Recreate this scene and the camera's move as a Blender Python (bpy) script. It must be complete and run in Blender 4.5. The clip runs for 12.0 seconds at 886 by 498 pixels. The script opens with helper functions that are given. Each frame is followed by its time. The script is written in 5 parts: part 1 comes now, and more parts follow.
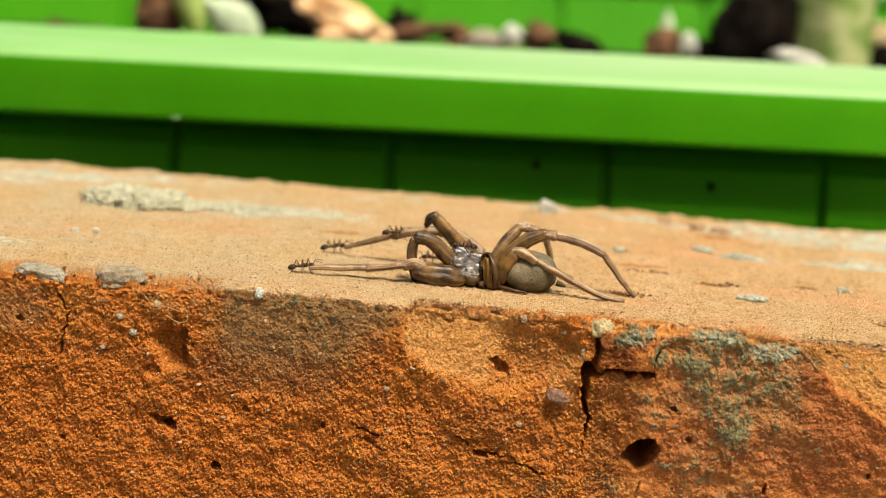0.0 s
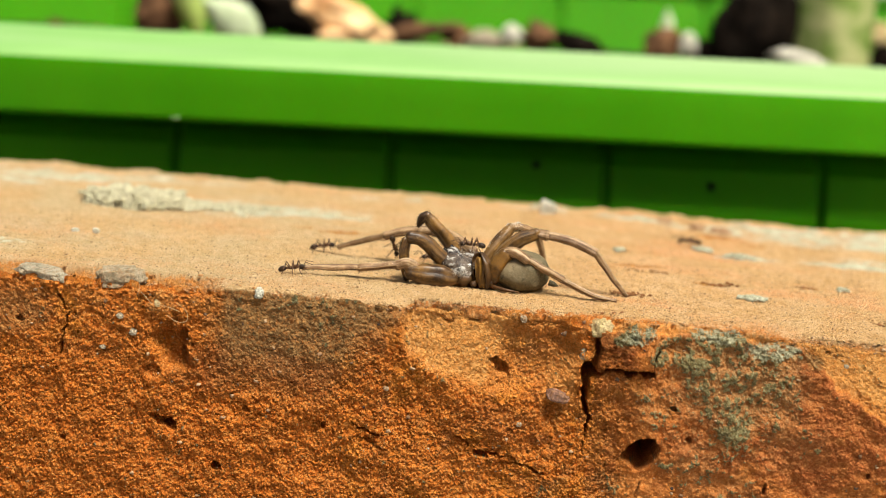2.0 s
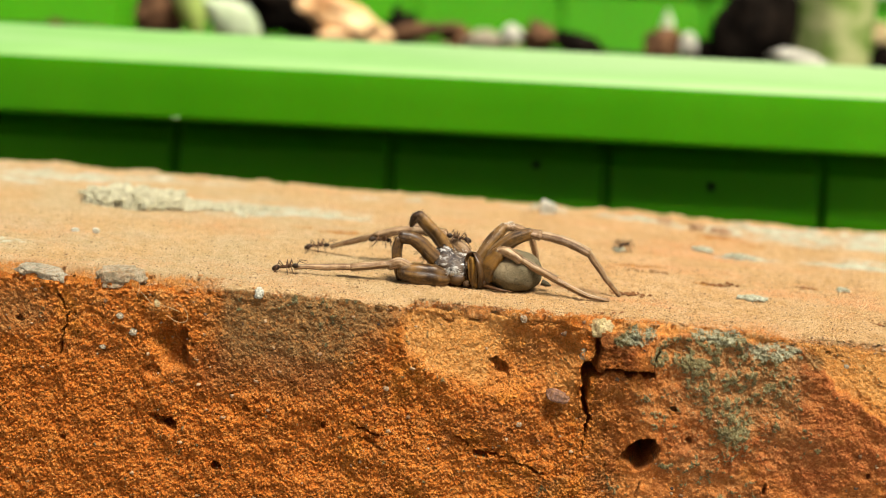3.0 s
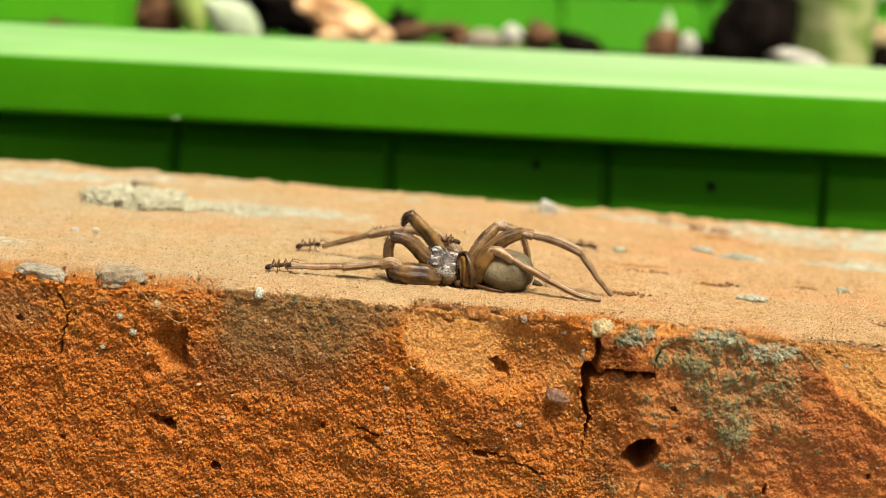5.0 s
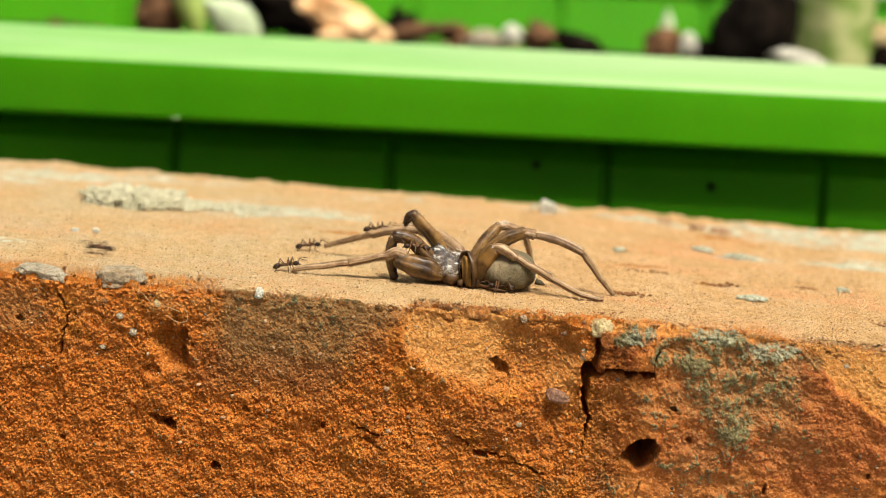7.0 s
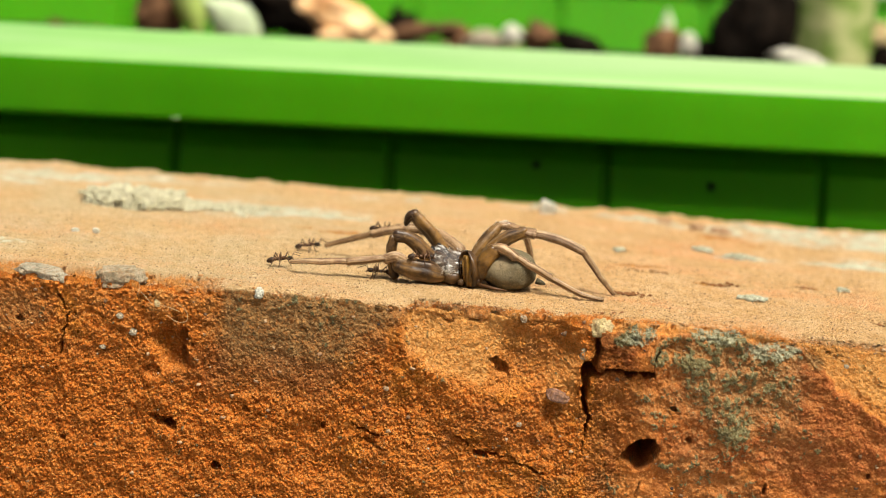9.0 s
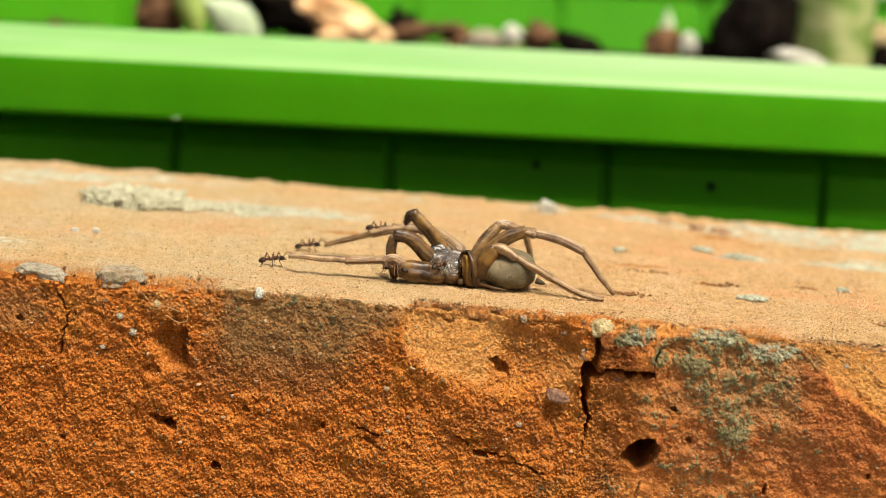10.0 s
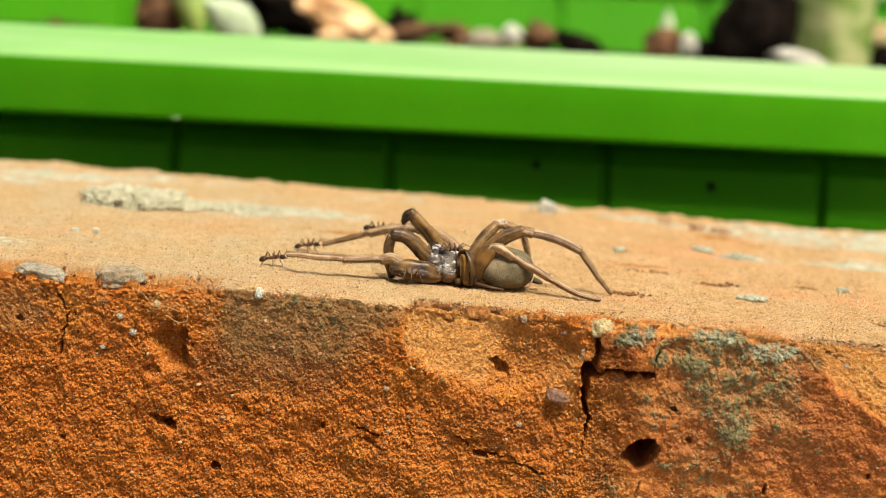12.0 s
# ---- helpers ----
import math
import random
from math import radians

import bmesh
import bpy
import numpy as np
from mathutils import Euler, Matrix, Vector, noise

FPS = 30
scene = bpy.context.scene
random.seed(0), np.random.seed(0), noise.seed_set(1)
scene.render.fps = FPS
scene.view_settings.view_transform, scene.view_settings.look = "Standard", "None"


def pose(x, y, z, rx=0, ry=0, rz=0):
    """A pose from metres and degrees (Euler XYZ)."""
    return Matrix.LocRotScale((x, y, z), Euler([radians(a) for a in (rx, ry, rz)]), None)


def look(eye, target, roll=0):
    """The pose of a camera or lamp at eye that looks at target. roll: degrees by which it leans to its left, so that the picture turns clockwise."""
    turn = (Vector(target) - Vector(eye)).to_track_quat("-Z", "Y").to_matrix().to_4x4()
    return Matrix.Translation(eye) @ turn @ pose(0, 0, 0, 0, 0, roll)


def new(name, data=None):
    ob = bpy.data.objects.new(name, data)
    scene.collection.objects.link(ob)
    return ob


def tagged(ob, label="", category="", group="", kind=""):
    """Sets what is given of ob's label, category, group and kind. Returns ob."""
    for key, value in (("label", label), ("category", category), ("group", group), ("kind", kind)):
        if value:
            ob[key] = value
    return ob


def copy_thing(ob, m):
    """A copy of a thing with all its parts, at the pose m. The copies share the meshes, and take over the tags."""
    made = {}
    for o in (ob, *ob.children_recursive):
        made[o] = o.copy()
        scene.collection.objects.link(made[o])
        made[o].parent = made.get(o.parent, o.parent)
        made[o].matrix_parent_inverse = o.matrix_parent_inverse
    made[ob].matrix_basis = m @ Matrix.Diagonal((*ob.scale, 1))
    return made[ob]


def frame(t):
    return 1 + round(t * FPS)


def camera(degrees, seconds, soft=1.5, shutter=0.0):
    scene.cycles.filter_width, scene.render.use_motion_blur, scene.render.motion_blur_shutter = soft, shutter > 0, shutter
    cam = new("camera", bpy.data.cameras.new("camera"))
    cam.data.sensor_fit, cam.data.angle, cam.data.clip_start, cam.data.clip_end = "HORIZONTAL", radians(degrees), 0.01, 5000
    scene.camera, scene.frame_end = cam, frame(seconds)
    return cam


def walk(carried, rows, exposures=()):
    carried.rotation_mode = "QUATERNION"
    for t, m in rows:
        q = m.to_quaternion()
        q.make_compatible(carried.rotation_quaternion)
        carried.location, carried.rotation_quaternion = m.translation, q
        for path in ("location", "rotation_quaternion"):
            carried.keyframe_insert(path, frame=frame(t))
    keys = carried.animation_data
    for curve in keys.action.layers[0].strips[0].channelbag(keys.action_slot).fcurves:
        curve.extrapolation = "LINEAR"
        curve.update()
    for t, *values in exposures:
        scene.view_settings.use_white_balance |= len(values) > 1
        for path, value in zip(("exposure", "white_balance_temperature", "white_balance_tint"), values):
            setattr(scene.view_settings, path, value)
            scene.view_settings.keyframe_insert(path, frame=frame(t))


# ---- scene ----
# ---------------------------------------------------------------- camera
MM = 0.001
cam = camera(25.0, 12.0, soft=0.4, shutter=0.5)
EYE = (0.0, -0.310, 0.072)
VIEW = look(EYE, (0.0, 0.01342, 0.00644), roll=4.86)
cam.data.dof.use_dof = True
cam.data.dof.focus_distance = 0.326
cam.data.dof.aperture_fstop = 14.5
walk(cam, [(0.0, VIEW), (12.0, VIEW)], exposures=[(0.0, 0.48), (2.0, 0.52), (5.0, 0.54), (12.0, 0.55)])

# ---------------------------------------------------------------- light
world = bpy.data.worlds.new("sky")
scene.world = world
world.use_nodes = True
wn = world.node_tree
sky = wn.nodes.new("ShaderNodeTexSky")
sky.sky_type = "NISHITA"
sky.sun_disc = False
sky.sun_elevation = radians(63.7)
sky.sun_rotation = radians(150)
sky.dust_density = 8.0
sky.air_density = 1.6
wn.nodes["Background"].inputs["Strength"].default_value = 0.050
wn.links.new(sky.outputs[0], wn.nodes["Background"].inputs["Color"])
sun_lamp = bpy.data.lights.new("sun", "SUN")
sun_lamp.energy, sun_lamp.angle, sun_lamp.color = 4.85, radians(20), (1.0, 0.94, 0.81)
sun = new("sun", sun_lamp)
sun.matrix_world = look((0.22, -0.38, 0.89), (0, 0, 0))


# ---------------------------------------------------------------- materials
class Mat:
    """A small builder for node materials."""

    def __init__(self, name, rough=0.8, spec=0.3):
        self.m = bpy.data.materials.new(name)
        self.m.use_nodes = True
        self.t = self.m.node_tree
        self.b = self.t.nodes["Principled BSDF"]
        self.b.inputs["Roughness"].default_value = rough
        self.b.inputs["Specular IOR Level"].default_value = spec
        self.co = self.t.nodes.new("ShaderNodeTexCoord").outputs["Object"]

    def put(self, socket, value):
        if hasattr(value, "is_linked"):
            self.t.links.new(value, socket)
        else:
            socket.default_value = value

    def noise(self, scale, detail=4.0, rough=0.6, kind="FBM", stretch=None):
        n = self.t.nodes.new("ShaderNodeTexNoise")
        n.noise_type = kind
        n.inputs["Scale"].default_value = scale
        n.inputs["Detail"].default_value = detail
        n.inputs["Roughness"].default_value = rough
        co = self.co
        if stretch:
            mp = self.t.nodes.new("ShaderNodeMapping")
            mp.inputs["Scale"].default_value = stretch
            self.t.links.new(co, mp.inputs[0])
            co = mp.outputs[0]
        self.t.links.new(co, n.inputs["Vector"])
        return n.outputs["Fac"]

    def warp(self, scale, amount):
        """Object coordinates pushed about by noise, so that cells lose their regular look."""
        n = self.t.nodes.new("ShaderNodeTexNoise")
        n.inputs["Scale"].default_value = scale
        n.inputs["Detail"].default_value = 3.0
        self.t.links.new(self.co, n.inputs["Vector"])
        v = self.t.nodes.new("ShaderNodeVectorMath")
        v.operation = "MULTIPLY_ADD"
        self.t.links.new(n.outputs["Color"], v.inputs[0])
        v.inputs[1].default_value = (amount,) * 3
        self.t.links.new(self.co, v.inputs[2])
        return v.outputs[0]

    def cells(self, scale, out="Distance", co=None):
        n = self.t.nodes.new("ShaderNodeTexVoronoi")
        n.inputs["Scale"].default_value = scale
        self.t.links.new(co or self.co, n.inputs["Vector"])
        return n.outputs[out]

    def ramp(self, fac, lo, hi, a=0.0, b=1.0):
        n = self.t.nodes.new("ShaderNodeMapRange")
        n.interpolation_type = "SMOOTHSTEP"
        for k, v in ((0, fac), (1, lo), (2, hi), (3, a), (4, b)):
            self.put(n.inputs[k], v)
        return n.outputs[0]

    def math(self, op, a, b=0.0):
        n = self.t.nodes.new("ShaderNodeMath")
        n.operation = op
        self.put(n.inputs[0], a)
        self.put(n.inputs[1], b)
        return n.outputs[0]

    def mix(self, fac, a, b, blend="MIX"):
        n = self.t.nodes.new("ShaderNodeMix")
        n.data_type, n.blend_type = "RGBA", blend
        self.put(n.inputs["Factor"], fac)
        for k, v in ((6, a), (7, b)):
            self.put(n.inputs[k], (*v, 1.0) if isinstance(v, tuple) else v)
        return n.outputs[2]

    def attr(self, name):
        n = self.t.nodes.new("ShaderNodeAttribute")
        n.attribute_name = name
        return n.outputs["Fac"]

    def island(self):
        return self.t.nodes.new("ShaderNodeNewGeometry").outputs["Random Per Island"]

    def colour(self, c):
        self.put(self.b.inputs["Base Color"], (*c, 1.0) if isinstance(c, tuple) else c)
        return self

    def bump(self, height, distance, strength=1.0):
        n = self.t.nodes.new("ShaderNodeBump")
        n.inputs["Strength"].default_value = strength
        n.inputs["Distance"].default_value = distance
        self.put(n.inputs["Height"], height)
        if self.b.inputs["Normal"].is_linked:
            self.t.links.new(self.b.inputs["Normal"].links[0].from_socket, n.inputs["Normal"])
        self.t.links.new(n.outputs[0], self.b.inputs["Normal"])
        return self


def brick_material():
    m = Mat("fired_clay", 0.95, 0.12)
    big, mid, fine, dust = m.noise(90, 4), m.noise(420, 5, 0.65), m.noise(1700, 4, 0.7), m.noise(5200, 3, 0.7)
    grain = m.attr("grain")
    clay = m.mix(m.ramp(mid, 0.30, 0.72), (0.66, 0.180, 0.022), (0.86, 0.285, 0.045))
    clay = m.mix(m.ramp(big, 0.45, 0.72, 0.0, 0.5), clay, (0.50, 0.125, 0.018))
    clay = m.mix(m.ramp(grain, 0.60, 0.95, 0.0, 0.6), clay, (0.72, 0.33, 0.10))
    clay = m.mix(m.ramp(grain, 0.22, 0.02, 0.0, 0.5), clay, (0.44, 0.115, 0.016))
    clay = m.mix(m.ramp(fine, 0.58, 0.76, 0.0, 0.4), clay, (0.46, 0.11, 0.014))
    clay = m.mix(m.ramp(dust, 0.60, 0.72, 0.0, 0.5), clay, (0.75, 0.36, 0.12))
    clay = m.mix(m.ramp(m.noise(130, 4, 0.6), 0.50, 0.68, 0.0, 0.6), clay, (0.80, 0.315, 0.036))
    clay = m.mix(m.ramp(m.noise(210, 4, 0.6), 0.54, 0.70, 0.0, 0.65), clay, (0.50, 0.200, 0.072))
    fresh = m.mix(m.ramp(fine, 0.35, 0.65), (0.76, 0.310, 0.070), (0.90, 0.46, 0.14))
    clay = m.mix(m.attr("rust"), clay, m.mix(m.ramp(mid, 0.3, 0.7), (0.60, 0.155, 0.018), (0.86, 0.262, 0.038)))
    crust = m.mix(m.ramp(mid, 0.35, 0.65), (0.185, 0.108, 0.040), (0.37, 0.222, 0.088))
    crust = m.mix(m.ramp(grain, 0.55, 0.95, 0.0, 0.75), crust, (0.40, 0.265, 0.115))
    crust = m.mix(m.ramp(mid, 0.52, 0.68, 0.0, 0.45), crust, (0.42, 0.15, 0.035))
    bent = m.warp(1300, 0.00035)
    cell = m.cells(3300, "Distance", bent)
    tint = m.t.nodes.new("ShaderNodeSeparateColor")
    m.t.links.new(m.cells(3300, "Color", bent), tint.inputs[0])
    clay = m.mix(m.ramp(tint.outputs[0], 0.55, 1.0, 0.0, 0.75), clay, (0.92, 0.40, 0.095))
    clay = m.mix(m.ramp(tint.outputs[1], 0.70, 1.0, 0.0, 0.45), clay, (0.36, 0.11, 0.025))
    crust = m.mix(m.ramp(tint.outputs[0], 0.55, 1.0, 0.0, 0.7), crust, (0.42, 0.28, 0.125))
    crust = m.mix(m.ramp(tint.outputs[1], 0.70, 1.0, 0.0, 0.7), crust, (0.10, 0.05, 0.022))
    fresh = m.mix(m.ramp(tint.outputs[0], 0.6, 1.0, 0.0, 0.6), fresh, (0.88, 0.52, 0.20))
    fresh = m.mix(m.ramp(tint.outputs[1], 0.75, 1.0, 0.0, 0.6), fresh, (0.42, 0.16, 0.04))
    moss = m.mix(m.ramp(fine, 0.36, 0.66), (0.085, 0.076, 0.030), (0.24, 0.222, 0.105))
    moss = m.mix(m.ramp(tint.outputs[2], 0.65, 1.0, 0.0, 0.5), moss, (0.32, 0.34, 0.21))
    moss = m.mix(m.ramp(tint.outputs[1], 0.60, 1.0, 0.0, 0.7), moss, (0.14, 0.14, 0.06))
    top = m.mix(m.ramp(mid, 0.35, 0.7), (0.67, 0.385, 0.155), (0.80, 0.510, 0.228))
    top = m.mix(m.ramp(big, 0.42, 0.66, 0.0, 0.6), top, (0.82, 0.560, 0.290))
    top = m.mix(m.ramp(fine, 0.64, 0.76, 0.0, 0.4), top, (0.50, 0.235, 0.095))
    top = m.mix(m.ramp(dust, 0.62, 0.74, 0.0, 0.3), top, (0.46, 0.215, 0.085))
    top = m.mix(m.ramp(m.noise(52, 5, 0.65, stretch=(0.6, 1.0, 1.0)), 0.48, 0.64, 0.0, 0.6), top, (0.84, 0.400, 0.170))
    speck = m.t.nodes.new("ShaderNodeSeparateColor")
    m.t.links.new(m.cells(3100, "Color"), speck.inputs[0])
    top = m.mix(m.ramp(speck.outputs[0], 0.55, 1.0, 0.0, 0.7), top, (0.86, 0.60, 0.34))
    top = m.mix(m.ramp(speck.outputs[1], 0.80, 1.0, 0.0, 0.5), top, (0.30, 0.135, 0.05))
    lime = m.mix(m.ramp(mid, 0.35, 0.65), (0.56, 0.55, 0.37), (0.82, 0.83, 0.66))
    c = m.mix(m.math("MULTIPLY", m.attr("crust"), m.ramp(fine, 0.30, 0.55, 0.55, 1.0)), clay, crust)
    c = m.mix(m.attr("fresh"), c, fresh)
    # shading of the low spots between grains, painted into the colour
    gap_shade = m.math("MULTIPLY", m.ramp(cell, 0.48, 0.74, 0.0, 0.32), m.ramp(m.attr("fresh"), 0.0, 1.0, 1.0, 0.12))
    gap_shade = m.math("MULTIPLY", gap_shade, m.ramp(m.noise(700, 4, 0.7), 0.38, 0.62, 0.35, 1.0))
    c = m.mix(gap_shade, c, (0.12, 0.035, 0.008))
    c = m.mix(m.attr("top"), c, top)
    c = m.mix(m.math("MULTIPLY", m.attr("haze"), m.ramp(fine, 0.32, 0.62, 0.35, 0.8)), c, m.mix(m.ramp(tint.outputs[2], 0.3, 0.9), (0.52, 0.37, 0.165), (0.77, 0.60, 0.32)))
    c = m.mix(m.attr("lime"), c, lime)
    c = m.mix(m.attr("rose"), c, m.mix(m.ramp(tint.outputs[0], 0.3, 1.0), (0.31, 0.086, 0.022), (0.49, 0.172, 0.054)))
    c = m.mix(m.attr("ember"), c, m.mix(m.ramp(fine, 0.4, 0.6), (0.40, 0.150, 0.035), (0.74, 0.34, 0.085)))
    c = m.mix(m.math("MULTIPLY", m.attr("olive"), m.ramp(fine, 0.32, 0.62, 0.25, 0.75)), c, m.mix(m.ramp(tint.outputs[2], 0.3, 0.9), (0.29, 0.165, 0.060), (0.45, 0.315, 0.145)))
    c = m.mix(m.ramp(m.math("ADD", m.attr("moss"), m.ramp(tint.outputs[0], 0.0, 1.0, -0.25, 0.25)), 0.22, 0.85, 0.0, 0.92), c, moss)
    cap = m.mix(m.ramp(fine, 0.36, 0.64), (0.21, 0.205, 0.115), (0.45, 0.44, 0.30))
    c = m.mix(m.ramp(m.math("ADD", m.attr("cap"), m.ramp(tint.outputs[1], 0.0, 1.0, 0.22, -0.22)), 0.25, 0.7, 0.0, 0.9), c, cap)
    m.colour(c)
    # the kilned skin is smooth, the broken clay crumbly
    crumbly = m.ramp(m.attr("sleek"), 0.0, 1.0, 1.1, 0.5)
    m.bump(m.math("MULTIPLY", m.math("MULTIPLY", cell, -1.0), crumbly), 0.00026, 1.0)
    m.bump(m.math("MULTIPLY", m.noise(4600, 4, 0.8), crumbly), 0.00075, 1.0)
    m.bump(m.math("MULTIPLY", dust, crumbly), 0.00016, 1.0)
    return m.m


def stone_material(name, a, b, rough=0.88, dust=0.0):
    m = Mat(name, rough, 0.3)
    c = m.mix(m.ramp(m.noise(900, 5), 0.3, 0.7), a, b)
    c = m.mix(m.ramp(m.noise(1150, 6, 0.75), 0.44, 0.60, 0.0, dust), c, (0.50, 0.22, 0.07))
    c = m.mix(m.ramp(m.noise(2600, 3, 0.7), 0.60, 0.74, 0.0, 0.6), c, (0.12, 0.085, 0.05))
    tint = m.t.nodes.new("ShaderNodeSeparateColor")
    bent = m.warp(1600, 0.0003)
    m.t.links.new(m.cells(3600, "Color", bent), tint.inputs[0])
    c = m.mix(m.ramp(tint.outputs[0], 0.45, 1.0, 0.0, 0.5), c, b)
    c = m.mix(m.ramp(tint.outputs[1], 0.60, 1.0, 0.0, 0.35), c, tuple(0.35 * k for k in a))
    m.colour(c)
    m.bump(m.math("MULTIPLY", m.cells(3600, "Distance", bent), -1.0), 0.0003, 1.0)
    m.bump(m.noise(3400, 5, 0.75), 0.0006, 1.0)
    return m.m


def plastic_material():
    m = Mat("green_plastic", 0.30, 0.06)
    m.b.inputs["Subsurface Weight"].default_value = 0.4
    m.b.inputs["Subsurface Radius"].default_value = (0.0012, 0.006, 0.0004)
    m.b.inputs["Subsurface Scale"].default_value = 1.0
    c = m.mix(m.ramp(m.noise(14, 5, stretch=(1, 1, 0.4)), 0.35, 0.7), (0.038, 0.208, 0.001), (0.053, 0.243, 0.002))
    c = m.mix(m.ramp(m.noise(160, 5), 0.60, 0.78, 0.0, 0.25), c, (0.07, 0.22, 0.006))
    m.colour(c)
    m.put(m.b.inputs["Roughness"], m.ramp(m.noise(60, 4), 0.3, 0.7, 0.44, 0.58))
    m.bump(m.noise(240, 3), 0.0003, 0.25)
    return m.m


def sheen_plastic_material():
    """The rim's upper face: the same plastic, with the sky's pale sheen painted into its colour."""
    m = Mat("sheen_green_plastic", 0.55, 0.3)
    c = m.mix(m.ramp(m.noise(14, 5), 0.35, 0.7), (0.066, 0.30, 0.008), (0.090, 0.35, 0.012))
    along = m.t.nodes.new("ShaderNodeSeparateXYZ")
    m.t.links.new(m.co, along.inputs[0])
    # painted sheen: streaky, and whiter towards the right end
    sheen = m.ramp(m.noise(26, 6, 0.6, stretch=(0.25, 1.6, 1)), 0.30, 0.70, -0.10, 0.10)
    sheen = m.math("ADD", sheen, m.ramp(along.outputs[0], -0.12, 0.06, 0.22, 0.40))
    m.colour(m.mix(sheen, c, (0.58, 0.62, 0.44)))
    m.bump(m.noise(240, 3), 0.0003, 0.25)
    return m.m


def soil_material():
    m = Mat("potting_soil", 0.95, 0.1)
    c = m.mix(m.ramp(m.noise(120, 6, 0.7), 0.35, 0.65), (0.012, 0.009, 0.006), (0.07, 0.045, 0.028))
    m.colour(c)
    m.bump(m.noise(260, 6, 0.7), 0.004, 1.0)
    return m.m


def ground_material():
    m = Mat("paving_concrete", 0.93, 0.2)
    c = m.mix(m.ramp(m.noise(8, 6), 0.3, 0.7), (0.29, 0.27, 0.245), (0.43, 0.405, 0.37))
    c = m.mix(m.ramp(m.noise(130, 5, 0.7), 0.52, 0.7, 0.0, 0.6), c, (0.12, 0.11, 0.10))
    m.colour(c)
    m.bump(m.noise(300, 5, 0.7), 0.001, 0.7)
    return m.m


def leg_material():
    m = Mat("spider_leg", 0.44, 0.4)
    c = m.mix(m.ramp(m.noise(330, 4), 0.35, 0.7), (0.140, 0.072, 0.030), (0.33, 0.205, 0.100))
    c = m.mix(m.ramp(m.noise(2600, 4, 0.7), 0.52, 0.70, 0.0, 0.6), c, (0.50, 0.35, 0.20))
    c = m.mix(m.ramp(m.attr("streak"), 0.55, 0.95, 0.0, 0.65), c, (0.52, 0.37, 0.22))
    c = m.mix(m.ramp(m.attr("streak"), 0.42, 0.05, 0.0, 0.7), c, (0.060, 0.026, 0.010))
    m.colour(c)
    m.b.inputs["Subsurface Weight"].default_value = 0.08
    m.b.inputs["Subsurface Radius"].default_value = (0.0010, 0.0004, 0.0002)
    m.bump(m.noise(2600, 4, 0.7), 0.00012, 0.9)
    return m.m


def femur_material():
    m = Mat("spider_femur", 0.40, 0.42)
    c = m.mix(m.ramp(m.noise(300, 4), 0.35, 0.68), (0.026, 0.011, 0.003), (0.22, 0.112, 0.026))
    c = m.mix(m.ramp(m.noise(1500, 5, 0.7), 0.56, 0.72, 0.0, 0.5), c, (0.27, 0.185, 0.10))
    c = m.mix(m.ramp(m.attr("streak"), 0.60, 0.95, 0.0, 0.5), c, (0.22, 0.14, 0.075))
    c = m.mix(m.ramp(m.attr("streak"), 0.42, 0.05, 0.0, 0.6), c, (0.026, 0.010, 0.003))
    m.colour(c)
    m.bump(m.noise(2200, 4, 0.7), 0.00007, 0.7)
    return m.m


def shell_material():
    """Sunken, wrinkled horn under flattened silvery hair; its whitest streaks are painted highlights."""
    m = Mat("spider_shell", 0.22, 0.8)
    fibre = m.noise(760, 5, 0.72, stretch=(0.6, 1.0, 1.5))
    c = m.mix(m.ramp(m.noise(420, 4), 0.40, 0.62), (0.022, 0.013, 0.007), (0.100, 0.070, 0.046))
    # pale hair streaks, whitened so that they also paint in crisp highlights
    c = m.mix(m.ramp(fibre, 0.51, 0.62, 0.0, 0.8), c, (0.64, 0.61, 0.55))
    m.colour(c)
    m.b.inputs["Coat Weight"].default_value = 0.8
    m.b.inputs["Coat Roughness"].default_value = 0.14
    m.bump(fibre, 0.0009, 1.0)
    m.bump(m.noise(420, 4), 0.0006, 0.8)
    return m.m


def abdomen_material():
    m = Mat("spider_abdomen", 0.62, 0.2)
    back = m.attr("back")
    c = m.mix(m.ramp(m.noise(130, 4), 0.36, 0.66), (0.060, 0.050, 0.026), (0.165, 0.135, 0.076))
    c = m.mix(m.math("MULTIPLY", back, m.ramp(m.noise(500, 4), 0.3, 0.6, 0.5, 1.0)), c, (0.27, 0.205, 0.118))
    c = m.mix(m.ramp(m.noise(4200, 3, 0.7), 0.50, 0.72, 0.0, 0.5), c, (0.30, 0.25, 0.155))
    c = m.mix(m.ramp(m.noise(700, 4, 0.6), 0.60, 0.72, 0.0, 0.7), c, (0.035, 0.026, 0.014))
    m.colour(c)
    m.bump(m.noise(3600, 4, 0.7), 0.00022, 0.9)
    m.bump(m.noise(420, 3, 0.6), 0.0005, 0.7)
    return m.m


def plain(name, a, b, scale, rough=0.6, spec=0.3, bump=0.0, see=0.0):
    m = Mat(name, rough, spec)
    m.colour(m.mix(m.ramp(m.noise(scale, 5), 0.33, 0.68), a, b))
    if bump:
        m.bump(m.noise(scale * 3, 5, 0.7), bump, 0.8)
    if see:
        m.b.inputs["Subsurface Weight"].default_value = see
        m.b.inputs["Subsurface Radius"].default_value = (0.002, 0.002, 0.001)
    return m.m


